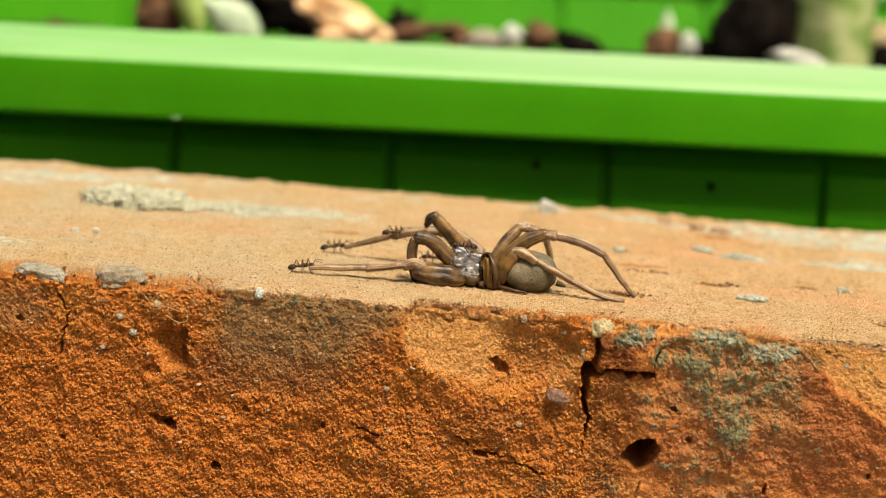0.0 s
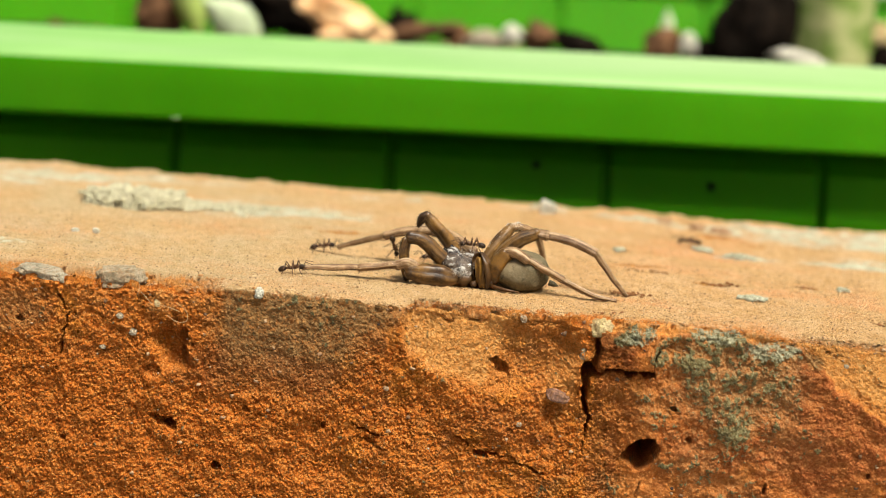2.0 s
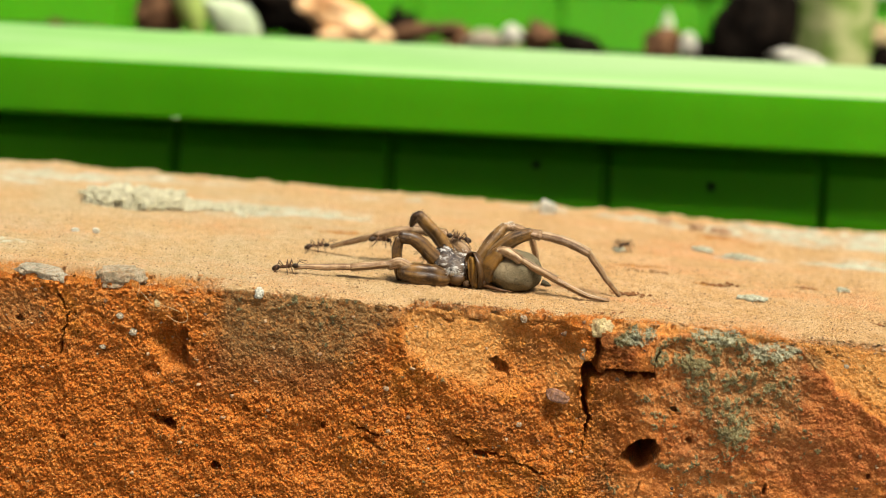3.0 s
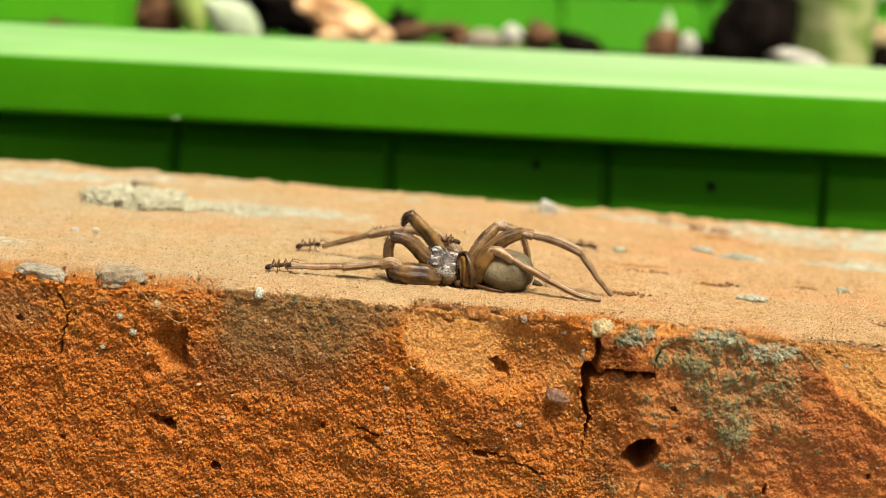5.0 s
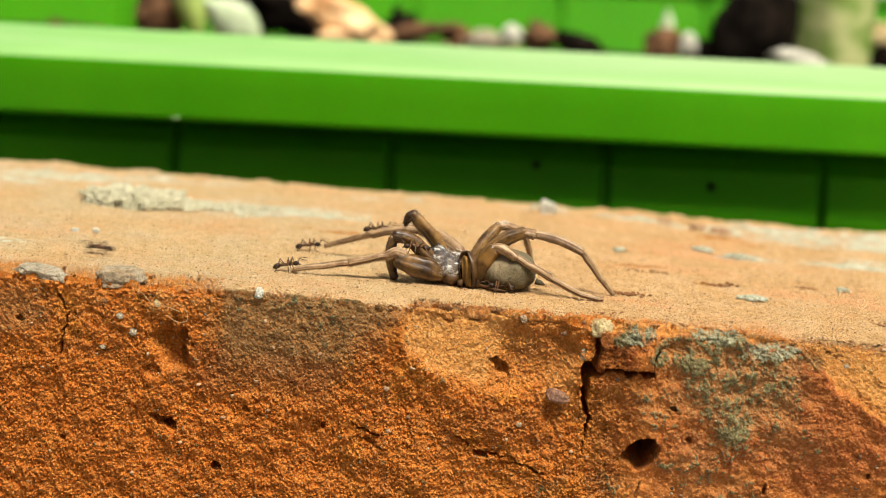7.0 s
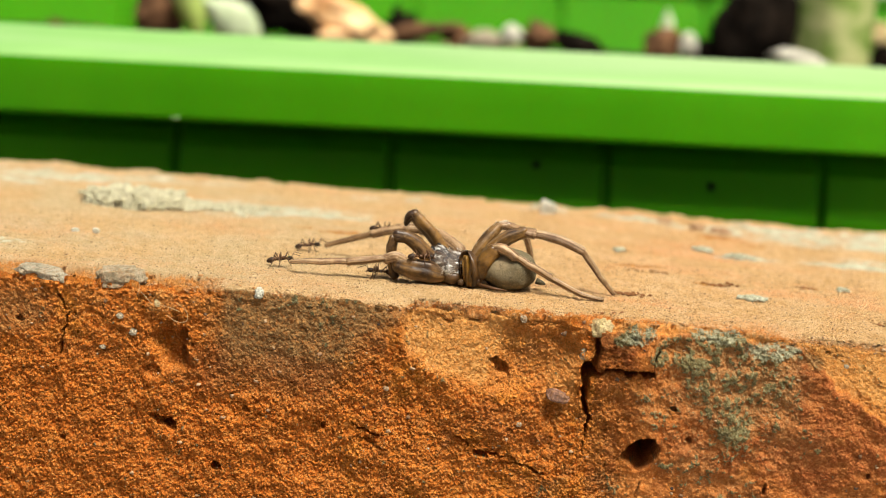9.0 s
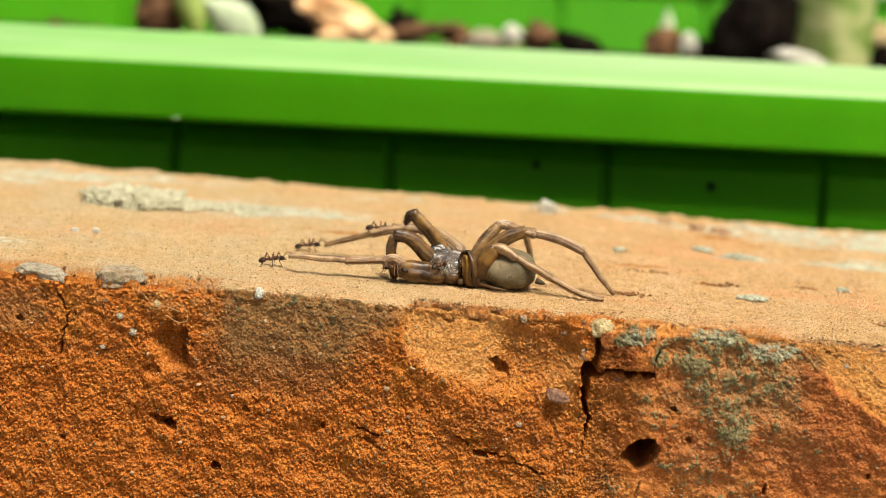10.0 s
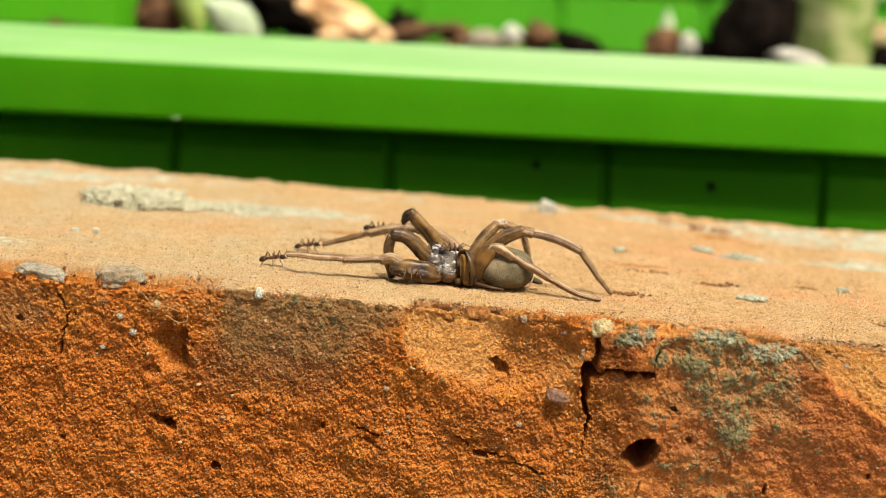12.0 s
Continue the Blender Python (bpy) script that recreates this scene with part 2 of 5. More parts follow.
CLAY = brick_material()
PLASTIC, SHEEN_PLASTIC = plastic_material(), sheen_plastic_material()
SOIL = soil_material()
GROUND = ground_material()
LEG, FEMUR, SHELL, ABDOMEN = leg_material(), femur_material(), shell_material(), abdomen_material()
AMBER = plain("amber_inner", (0.055, 0.024, 0.005), (0.19, 0.095, 0.014), 700, 0.3, 0.5, 0.0001)
THIGH = plain("amber_thigh", (0.020, 0.008, 0.002), (0.21, 0.100, 0.014), 300, 0.30, 0.6, 0.0001)
PALE_HAIR = plain("white_hair", (0.66, 0.62, 0.55), (0.90, 0.88, 0.82), 900, 0.5)
EYE_BLACK = plain("eye_black", (0.006, 0.005, 0.005), (0.012, 0.01, 0.01), 500, 0.1, 0.6)
HAIR = plain("pale_hair", (0.10, 0.06, 0.03), (0.36, 0.26, 0.15), 900, 0.5)
DARK_HAIR = plain("brown_hair", (0.03, 0.016, 0.008), (0.13, 0.08, 0.04), 900, 0.5)
DOWN = plain("olive_down", (0.16, 0.13, 0.075), (0.34, 0.29, 0.18), 900, 0.6)
ANT_DARK = plain("ant_black", (0.014, 0.007, 0.003), (0.042, 0.022, 0.010), 1500, 0.5, 0.25)
ANT_BROWN = plain("ant_brown", (0.040, 0.017, 0.006), (0.12, 0.055, 0.020), 1500, 0.5, 0.3)
CREAM = stone_material("cream_stone", (0.66, 0.50, 0.22), (0.88, 0.72, 0.40), dust=0.3)
GREY = stone_material("grey_stone", (0.32, 0.285, 0.19), (0.66, 0.60, 0.45), dust=0.4)
PINK = stone_material("pink_stone", (0.26, 0.13, 0.09), (0.46, 0.27, 0.19), dust=0.6)
WHITE = stone_material("white_stone", (0.38, 0.28, 0.17), (0.62, 0.50, 0.35), dust=0.7)
CHIP = stone_material("tan_stone", (0.34, 0.28, 0.17), (0.66, 0.55, 0.38), dust=0.45)
PALE = stone_material("pale_stone", (0.72, 0.69, 0.54), (0.90, 0.88, 0.74))
MORTAR = stone_material("lime_mortar", (0.50, 0.46, 0.27), (0.86, 0.82, 0.58), 0.95)
FLAKE = stone_material("lichen_flake", (0.44, 0.44, 0.29), (0.80, 0.80, 0.62))
CRUMB = stone_material("dark_crumb", (0.24, 0.090, 0.030), (0.50, 0.230, 0.085))
TAN = plain("dry_leaf", (0.55, 0.27, 0.10), (0.88, 0.62, 0.34), 90, 0.7, 0.3, 0.0005, 0.1)
BARK = plain("dark_bark", (0.004, 0.003, 0.002), (0.015, 0.010, 0.007), 160, 0.9, 0.05, 0.002)
LEAF = plain("green_leaf", (0.38, 0.56, 0.10), (0.58, 0.70, 0.24), 60, 0.5, 0.4, 0.0004, 0.15)
PALE_LEAF = plain("pale_leaf", (0.36, 0.46, 0.26), (0.60, 0.68, 0.46), 70, 0.55, 0.35, 0.0004, 0.15)
STEM = plain("green_stem", (0.14, 0.25, 0.03), (0.48, 0.50, 0.22), 110, 0.6, 0.3, 0.0006)
BROWN = plain("brown_litter", (0.05, 0.024, 0.011), (0.19, 0.095, 0.045), 110, 0.85, 0.2, 0.001)


# ---------------------------------------------------------------- mesh tools
def value_noise(p, seed=0):
    """Smooth lattice noise in -1..1 for an (n, 3) array."""
    p = np.asarray(p, float)
    i = np.floor(p).astype(np.int64)
    f = p - i
    f = f * f * f * (f * (f * 6 - 15) + 10)
    total = np.zeros(len(p))
    for dx in (0, 1):
        for dy in (0, 1):
            for dz in (0, 1):
                h = (i[:, 0] + dx) * 374761393 + (i[:, 1] + dy) * 668265263 + (i[:, 2] + dz) * 2147483647 + seed * 144665
                h = (h ^ (h >> 13)) * 1274126177
                h = (h ^ (h >> 16)) & 0xFFFFF
                w = (f[:, 0] if dx else 1 - f[:, 0]) * (f[:, 1] if dy else 1 - f[:, 1]) * (f[:, 2] if dz else 1 - f[:, 2])
                total += w * (h / 524287.5 - 1)
    return total


def fbm(p, scale, octaves=4, gain=0.5, seed=0):
    p = np.asarray(p, float) / scale
    total, amp = np.zeros(len(p)), 1.0
    for k in range(octaves):
        total += amp * value_noise(p * 2.03 ** k + 17.3 * k, seed + k)
        amp *= gain
    return total


def smooth(lo, hi, v):
    f = np.clip((v - lo) / (hi - lo), 0, 1)
    return f * f * (3 - 2 * f)


def link_mesh(name, me, material, parent=None, label="", flat=False):
    if material:
        me.materials.append(material)
    me.polygons.foreach_set("use_smooth", [not flat] * len(me.polygons))
    ob = new(name, me)
    ob.parent = parent
    if label:
        tagged(ob, label)
    return ob


def part(name, bm, material, parent=None, label="", flat=False):
    me = bpy.data.meshes.new(name)
    bmesh.ops.recalc_face_normals(bm, faces=bm.faces)
    bm.to_mesh(me)
    bm.free()
    return link_mesh(name, me, material, parent, label, flat)


def thing(name, m, label, category, group="", kind=""):
    ob = new(name)
    ob.empty_display_size = 0.002
    ob.matrix_basis = m
    return tagged(ob, label, category, group, kind)


def tube(bm, points, radii, sides=10, cap=True, flute=None):
    """A round tube through points, with a radius at each; flute scales the radius side by side."""
    pts = [Vector(p) for p in points]
    rings, side = [], None
    for i, p in enumerate(pts):
        way = (pts[min(i + 1, len(pts) - 1)] - pts[max(i - 1, 0)]).normalized()
        if side is None:
            side = way.orthogonal().normalized()
        side = (side - way * side.dot(way)).normalized()
        up = way.cross(side)
        rings.append([bm.verts.new(p + radii[i] * (flute[round(a * sides / (2 * math.pi))] if flute else 1) * (math.cos(a) * side + math.sin(a) * up))
                      for a in (2 * math.pi * k / sides for k in range(sides))])
    for a, b in zip(rings, rings[1:]):
        for k in range(sides):
            bm.faces.new((a[k], a[(k + 1) % sides], b[(k + 1) % sides], b[k]))
    if cap:
        bm.faces.new(rings[0][::-1])
        bm.faces.new(rings[-1])
    return rings


def blob(bm, centre, size, wobble=0.0, seed=0, level=3, turn=None, grain=2.2, square=1.0):
    """A rounded lump, uneven by wobble; square below 1 makes it blockier."""
    fresh = bmesh.ops.create_icosphere(bm, subdivisions=level, radius=1.0)["verts"]
    co = np.array([v.co for v in fresh])
    k = 1 + wobble * fbm(co * grain + seed * 7.7, 1.0, 3, 0.5, seed) if wobble else np.ones(len(co))
    m = turn or Matrix.Identity(3)
    if square < 1:
        co = np.sign(co) * np.abs(co) ** square
    for v, c, s in zip(fresh, co, k):
        v.co = Vector(centre) + m @ Vector((c[0] * s * size[0], c[1] * s * size[1], c[2] * s * size[2]))
    return fresh


def heap(name, lumps, material, level=2, jitter=0.16, seed=1):
    """Many small angular lumps in one mesh: (x, y, z, rx, ry, rz, turn) each, in mm."""
    bm = bmesh.new()
    bmesh.ops.create_icosphere(bm, subdivisions=level, radius=1.0)
    bm.verts.index_update()
    base = np.array([v.co for v in bm.verts])
    tris = np.array([[v.index for v in f.verts] for f in bm.faces])
    bm.free()
    rng = np.random.RandomState(seed)
    base = np.sign(base) * np.abs(base) ** 0.8
    verts, faces = [], []
    for k, (x, y, z, rx, ry, rz, a) in enumerate(lumps):
        c = base * (1 + jitter * rng.randn(len(base), 1)) * (rx, ry, rz)
        ca, sa = math.cos(a), math.sin(a)
        verts.append(np.stack([x + c[:, 0] * ca - c[:, 1] * sa, y + c[:, 0] * sa + c[:, 1] * ca, z + c[:, 2]], 1))
        faces.append(tris + k * len(base))
    me = bpy.data.meshes.new(name)
    me.from_pydata((np.concatenate(verts) * MM).tolist(), [], np.concatenate(faces).tolist())
    return link_mesh(name, me, material)


def spikes(bm, spots, length, width):
    """Fine hairs: (place, direction) pairs, each a slim three-sided spike."""
    for place, way in spots:
        way = Vector(way).normalized()
        s = way.orthogonal().normalized()
        u = way.cross(s)
        base = [bm.verts.new(Vector(place) + width * (math.cos(a) * s + math.sin(a) * u)) for a in (0, 2.09, 4.19)]
        tip = bm.verts.new(Vector(place) + way * length * random.uniform(0.5, 1.3))
        for k in range(3):
            bm.faces.new((base[k], base[(k + 1) % 3], tip)).material_index = 1


# ---------------------------------------------------------------- ground
def build_ground():
    bm = bmesh.new()
    n, reach = 40, 60.0
    grid = [[bm.verts.new(((abs(a) ** 4) * math.copysign(reach, a), (abs(b) ** 4) * math.copysign(reach, b), 0))
             for a in np.linspace(-1, 1, n)] for b in np.linspace(-1, 1, n)]
    for r0, r1 in zip(grid, grid[1:]):
        for k in range(n - 1):
            bm.faces.new((r0[k], r0[k + 1], r1[k + 1], r1[k]))
    g = part("ground", bm, GROUND)
    g.matrix_basis = pose(0, 0.05, -0.066, 0, -1.95, 0)
    tagged(g, "grey concrete paving under the brick and planter", "ground", kind="structure")


build_ground()


# ---------------------------------------------------------------- brick
def segment(x, z, a, b):
    """Distance of (x, z) to the line from a to b, and how far along it lies."""
    dx, dz = b[0] - a[0], b[1] - a[1]
    f = np.clip(((x - a[0]) * dx + (z - a[1]) * dz) / (dx * dx + dz * dz), 0, 1)
    return np.hypot(x - a[0] - f * dx, z - a[1] - f * dz), f


def oval(x, z, cx, cz, rx, rz, turn=0.0):
    """1 at the rim of a turned oval, 0 at its middle."""
    c, s = math.cos(radians(turn)), math.sin(radians(turn))
    u, v = (x - cx) * c + (z - cz) * s, -(x - cx) * s + (z - cz) * c
    return np.hypot(u / rx, v / rz)


def grains(u, v, size, seed):
    """Close-set angular grains: the height of the grain at (u, v), and its own random number."""
    p = np.stack([u, v], 1) / size
    i = np.floor(p).astype(np.int64)
    best, tone = np.full(len(p), 9.0), np.zeros(len(p))
    for dx in (-1, 0, 1):
        for dy in (-1, 0, 1):
            a, b = i[:, 0] + dx, i[:, 1] + dy
            h = (a * 374761393 + b * 668265263 + seed * 1442695) & 0xFFFFFFFF
            h = ((h ^ (h >> 13)) * 1274126177) & 0xFFFFFFFF
            h = h ^ (h >> 16)
            jx, jy, r = (h & 1023) / 1023, ((h >> 10) & 1023) / 1023, ((h >> 20) & 1023) / 1023
            dist = np.hypot(p[:, 0] - a - jx, p[:, 1] - b - jy) / (0.75 + 0.5 * r)
            near = dist < best
            best, tone = np.where(near, dist, best), np.where(near, r, tone)
    return np.clip(1 - best, 0, 1) ** 0.85 * (0.5 + 0.9 * tone), tone


TOP_POINTS, FRONT_POINTS = [], []


def top_z(x, y):
    """The height of the brick's worn top at (x, y), in mm."""
    p = TOP_POINTS[0]
    return float(p[np.argmin((p[:, 0] - x) ** 2 + (p[:, 1] - y) ** 2), 2])


def front_y(x, z):
    """The depth of the brick's worn face at (x, z), in mm."""
    p = FRONT_POINTS[0]
    return float(p[np.argmin((p[:, 0] - x) ** 2 + (p[:, 2] - z) ** 2), 1])


def build_brick():
    """The old brick, 215 x 102.5 x 70 mm: a grid wrapped over back, top, front and bottom, worn and chipped."""
    xs = np.concatenate([np.arange(-107.5, -77, 0.6), np.arange(-77, 77, 0.12), np.arange(77.2, 107.6, 0.6)])
    rows = []  # y, z, normal y, normal z, nearness to the front edge
    for z in np.linspace(-70, -3, 7):
        rows.append((102.5, z, 1, 0))
    for a in np.linspace(0, 90, 8)[1:-1]:
        rows.append((101.0 + 1.5 * math.cos(radians(a)), -1.5 + 1.5 * math.sin(radians(a)), math.cos(radians(a)), math.sin(radians(a))))
    y = 101.0
    while y > 1.2:
        rows.append((y, 0, 0, 1))
        y -= 0.28 + 0.0075 * y if y > 9 else 0.15
    for a in np.linspace(90, 180, 15):
        rows.append((1.1 + 1.1 * math.cos(radians(a)), -1.1 + 1.1 * math.sin(radians(a)), math.cos(radians(a)), math.sin(radians(a))))
    for z in np.arange(-1.25, -39, -0.12):
        rows.append((0, z, -1, 0))
    for z in np.linspace(-40, -70, 6):
        rows.append((0, z, -1, 0))
    rows = np.array(rows)
    nx, nr = len(xs), len(rows)
    X = np.tile(xs, nr)
    Y, Z, NY, NZ = (np.repeat(rows[:, k], nx) for k in range(4))
    P = np.stack([X, Y, Z], 1)
    front = np.clip(-NY, 0, 1) * (Y < 50)
    topw = smooth(0.55, 0.97, NZ)

    wob = fbm(P, 9.0, 3, 0.5, 3)
    wob2 = fbm(P, 3.2, 3, 0.55, 11)
    g1 = fbm(P, 1.5, 3, 0.6, 21)
    g2 = fbm(P, 0.66, 3, 0.65, 31)
    g3 = fbm(P, 1.1, 3, 0.65, 37)
    ridge = fbm(P * [0.42, 1, 1], 1.0, 3, 0.6, 43)
    g4 = fbm(P, 0.42, 2, 0.7, 47)
    run = Z - Y
    s3, tone3 = grains(X, run, 0.30, 14)
    h1, chance1 = grains(X + 0.3 * g1, run + 0.3 * g2, 1.3, 61)
    h2, chance2 = grains(X + 0.15 * g1, run + 0.15 * g2, 0.62, 67)
    s1, tone1 = grains(X + 0.2 * g1, run + 0.2 * g2, 0.85, 3)
    s2, tone2 = grains(X + 0.1 * g1, run + 0.1 * g2, 0.42, 8)
    xx, zz = X + 0.7 * wob2, Z + 0.7 * wob

    # zones of the front
    crust_l = smooth(-39, -33, X + 1.5 * wob2) * (1 - smooth(-6.3, -5.0, X + 0.35 * g1 + 0.10 * Z * (Z < -5)))
    crust_l *= 1 - smooth(8, 20, -Z + 2.5 * wob - 0.12 * (X + 20) + 1.1 * np.maximum(0, X + 17))
    crust_l *= smooth(-0.3, 0.3, -Z + 0.25 * g1 + 0.1)
    over = Z + 0.4 * wob2 - np.interp(X + 0.9 * wob2, [38, 44, 50, 58.5, 60.5, 61.5, 65, 69.5, 78, 108], [1, 0, -1.4, -2.0, -3.0, -3.9, -8.3, -11.2, -16, -22])
    crust_r = smooth(25.5, 26.5, X) * (1 - smooth(-0.35, 0.35, over))
    crust_r *= smooth(1.0, 1.8, -Z + 0.4 * g1 + 0.5 * wob2)
    crust_r *= 1 - 0.45 * smooth(22, 30, -Z + 3 * wob)
    skin = smooth(0.08, 0.45, -NY) * (Y < 50)
    crust_l = np.maximum(crust_l, 0.6 * (1 - smooth(0.4, 1.1, oval(X + 2 * wob2, Z + 1.5 * wob2, -68, -6.0, 9, 5))))
    crust = np.clip(crust_l * 0.9 + crust_r * (0.22 + 0.30 * smooth(46, 60, X)), 0, 1) * skin
    crust = np.maximum(crust, 0.9 * skin * (1 - smooth(0.5, 1.0, oval(X + 0.6 * wob2, Z + 0.5 * wob2, 60.8, -3.6, 3.2, 1.9, -28))))
    crater = 1 - smooth(0.74, 1.02, oval(X + 0.9 * wob2, Z + 0.7 * wob2, 8.0, -4.0, 16.0, 10.2, -10))
    crater *= smooth(-5.8, -4.9, X + 0.3 * g1 + 0.18 * (Z + 5) * (Z > -9))
    crater *= 1 - smooth(23.8, 24.8, X)
    fresh = np.maximum(0.9 * crater * (1 - smooth(9.5, 12.0, X + 1.2 * wob2 - 0.35 * (Z + 6))),
                       0.95 * smooth(0.0, 0.5, over) * (1 - smooth(10, 19, -Z + 2 * wob)) * smooth(40, 58, X)) * front
    fresh = np.maximum(fresh, 0.35 * front * (1 - smooth(0.5, 1.0, oval(xx, zz, 34.5, -28.5, 6.5, 4.5))))
    fresh = np.maximum(fresh, 0.32 * crater * front)
    fresh = np.maximum(fresh, 0.55 * front * (1 - smooth(0.4, 1.0, oval(X + 1.5 * wob2, Z + 1.5 * wob2, 21.0, -11.0, 4.2, 8.0))))
    fresh = np.maximum(fresh, 0.5 * front * smooth(-0.1, 0.5, wob2) * (1 - smooth(0.6, 1.0, oval(X, Z, -47, -3, 12, 4))))
    fresh = np.maximum(fresh, 0.75 * smooth(20, 30, X) * smooth(0.1, 0.5, front) * (1 - smooth(0.8, 1.8, -Z + 0.4 * wob2)))
    # relief of the front
    sleek = smooth(26, 38, X + 1.5 * wob2) * (1 - smooth(-0.3, 0.3, over))
    crumb = 0.03 * (s1 - 0.5) + 0.11 * (s2 - 0.4) + 0.27 * (s3 - 0.4) + 0.04 * g2 + 0.11 * g4
    d = 0.60 * wob + 0.36 * wob2 + 0.20 * g1 + crumb * (1 - 0.45 * sleek) * (1 - 0.5 * smooth(0, 0.6, over) * smooth(42, 58, X)) + 0.12 * wob2 * sleek
    d += 0.10 * ridge
    loose = (1 - 0.7 * sleek) * (1 - 0.55 * crater * (X < 11))
    d -= (0.26 * h1 * smooth(0.90, 0.97, chance1) + 0.11 * h2 * smooth(0.82, 0.90, chance2)) * loose
    d += (0.16 * s3 * smooth(0.60, 0.76, tone3) + 0.17 * s2 * smooth(0.86, 0.94, tone2)) * loose
    d -= 0.16 * smooth(0.45, 1.0, -g3) * (1 - 0.6 * sleek)
    d = d * (1 - 0.5 * fresh)
    d -= 0.10 * np.abs(g2) * crust
    d *= 1 - 0.5 * crust_l
    d += 0.25 * crust
    left = 1 - smooth(7, 13, X + 0.8 * wob2 + 0.3 * Z)
    d -= crater * (left * 2.6 * np.clip(1 + Z / 17, 0.2, 1) + (1 - left) * (1.0 + 1.3 * smooth(0.5, 5.0, -Z)))
    corner = smooth(-0.25, 0.45, over) * smooth(42, 46, X)
    recess = corner * (0.5 + 2.5 * smooth(50, 64, X)) * np.clip(1.02 + Z / 17, 0, 1)
    d -= recess
    pits = ((-42.8, -22.8, 2.6, 0.85, -24, 1.9), (-41.6, -23.8, 1.3, 0.7, -20, 1.6),
            (-33.7, -29.8, 0.9, 0.75, 0, 2.4), (-58.7, -27.0, 0.55, 0.5, 0, 1.8), (-17.2, -21.9, 0.5, 0.6, 0, 1.8),
            (10.7, -9.7, 2.0, 0.75, -42, 2.3), (9.6, -8.5, 0.7, 0.5, 0, 1.6), (39.2, -13.6, 0.6, 0.55, 0, 1.5),
            (1.3, -2.6, 1.6, 0.45, -30, 0.7), (55.2, -26.0, 0.35, 1.1, 0, 1.5), (-29.5, -20.0, 0.9, 0.5, 10, 1.0),
            (-45.0, -14.8, 1.6, 1.0, 0, 1.0), (71.5, -22.5, 0.5, 0.5, 0, 1.3), (63.0, -2.6, 0.5, 0.45, 0, 1.0),
            (-8.5, -23.5, 2.2, 0.4, -20, 0.8), (42.0, -19.0, 0.5, 0.7, 0, 1.0), (-66.5, -8.0, 0.7, 0.6, 0, 1.0))
    d -= 3.3 * front * (1 - smooth(0.40, 1.0, oval(X + 0.9 * wob2 + 0.4 * g1, Z + 0.8 * wob2 + 0.4 * g1, -42.0, -10.2, 3.6, 5.0, 12) + 0.12 * g1))
    for cx, cz, rx, rz, turn, deep in pits:
        d -= deep * (1 - smooth(0.66, 1.05, oval(X + 0.25 * g1, Z + 0.25 * g1, cx, cz, rx, rz, turn))) * front
    hole = 1 - smooth(0.80, 1.0, oval(X + 0.35 * g1 + 0.3 * wob2, Z + 0.3 * g1, 34.4, -22.3, 4.3, 2.5, 46))
    d -= 26.0 * hole * front * smooth(-1.15, 0.15, ((X - 34.9) * 0.64 + (Z + 21.9) * 0.77) / 2.8) + 0.5 * (1 - smooth(0.3, 1.0, oval(X, Z, 33.2, -24.6, 5.4, 4.2, 30))) * front
    # the face leans in below
    d -= 0.13 * np.maximum(0, -Z - 16) * smooth(24, 32, X) * front
    cracks = (((25.2, -1.0), (25.6, -4.5), 0.66), ((25.6, -4.5), (25.3, -9.0), 0.90), ((25.3, -9.0), (24.7, -12.5), 0.62),
              ((24.7, -12.5), (25.6, -17.0), 0.42), ((25.6, -17.0), (25.0, -22.0), 0.22), ((25.4, -8.9), (35.4, -8.0), 0.45),
              ((35.4, -7.8), (36.0, -4.0), 0.12), ((5.0, -21.2), (7.2, -23.6), 0.28), ((7.2, -23.6), (11.5, -23.8), 0.24),
              ((11.5, -23.8), (19.3, -26.2), 0.22), ((-60.8, -2.5), (-59.0, -5.2), 0.18), ((-59.0, -5.2), (-57.4, -6.4), 0.13), ((-58.6, -6.0), (-58.9, -10.2), 0.10), ((-58.9, -10.2), (-59.6, -13.0), 0.20), ((35.2, -26.6), (35.0, -28.6), 0.05), ((-12, -20.2), (-7.5, -22.0), 0.16))
    for a, b, half in cracks:
        dist, _ = segment(X + 0.5 * wob2 + 0.28 * g1, Z + 0.45 * wob2 + 0.2 * g1, a, b)
        wide = half * np.clip(0.8 + 0.9 * g1 + 0.5 * wob2, 0.02 if half < 0.31 else 0.5, 1.7)
        d -= (5.5 if half > 0.3 else 2.2) * (1 - smooth(wide * 0.4, wide * 1.15, dist)) * smooth(0.3, 0.9, front)
    chunk = 1 - smooth(0.85, 1.0, np.maximum(np.abs(X - 30.8) / 5.0, np.abs(Z + 4.2) / 3.6) + 0.05 * wob2)
    d += 1.2 * chunk * front

    # top: worn flat, sagging and broken towards the front edge
    d_top = 0.16 * wob + 0.10 * wob2 + 0.06 * g1 + 0.05 * g2 + 0.06 * g4 + 0.08 * (s2 - 0.5) * smooth(0.2, 0.9, tone2) + 0.08 * (s3 - 0.5)
    d_top += (1 - smooth(10, 32, Y)) * (0.10 * (s3 - 0.5) + 0.07 * g4 + 0.10 * s2 * smooth(0.8, 0.9, tone2) - 0.10 * h2 * smooth(0.85, 0.93, chance2))
    near = 1 - smooth(0.0, 9.0, Y)
    d_top -= near * smooth(0.1, 1.0, -fbm(P * [1, 0.6, 1], 7.0, 3, 0.55, 41)) * 0.9
    d_top -= near * smooth(52, 68, X) * 0.8
    d_top -= (1 - smooth(0, 3.2, Y)) * smooth(-0.05, 0.55, g1 + wob2) * 0.5
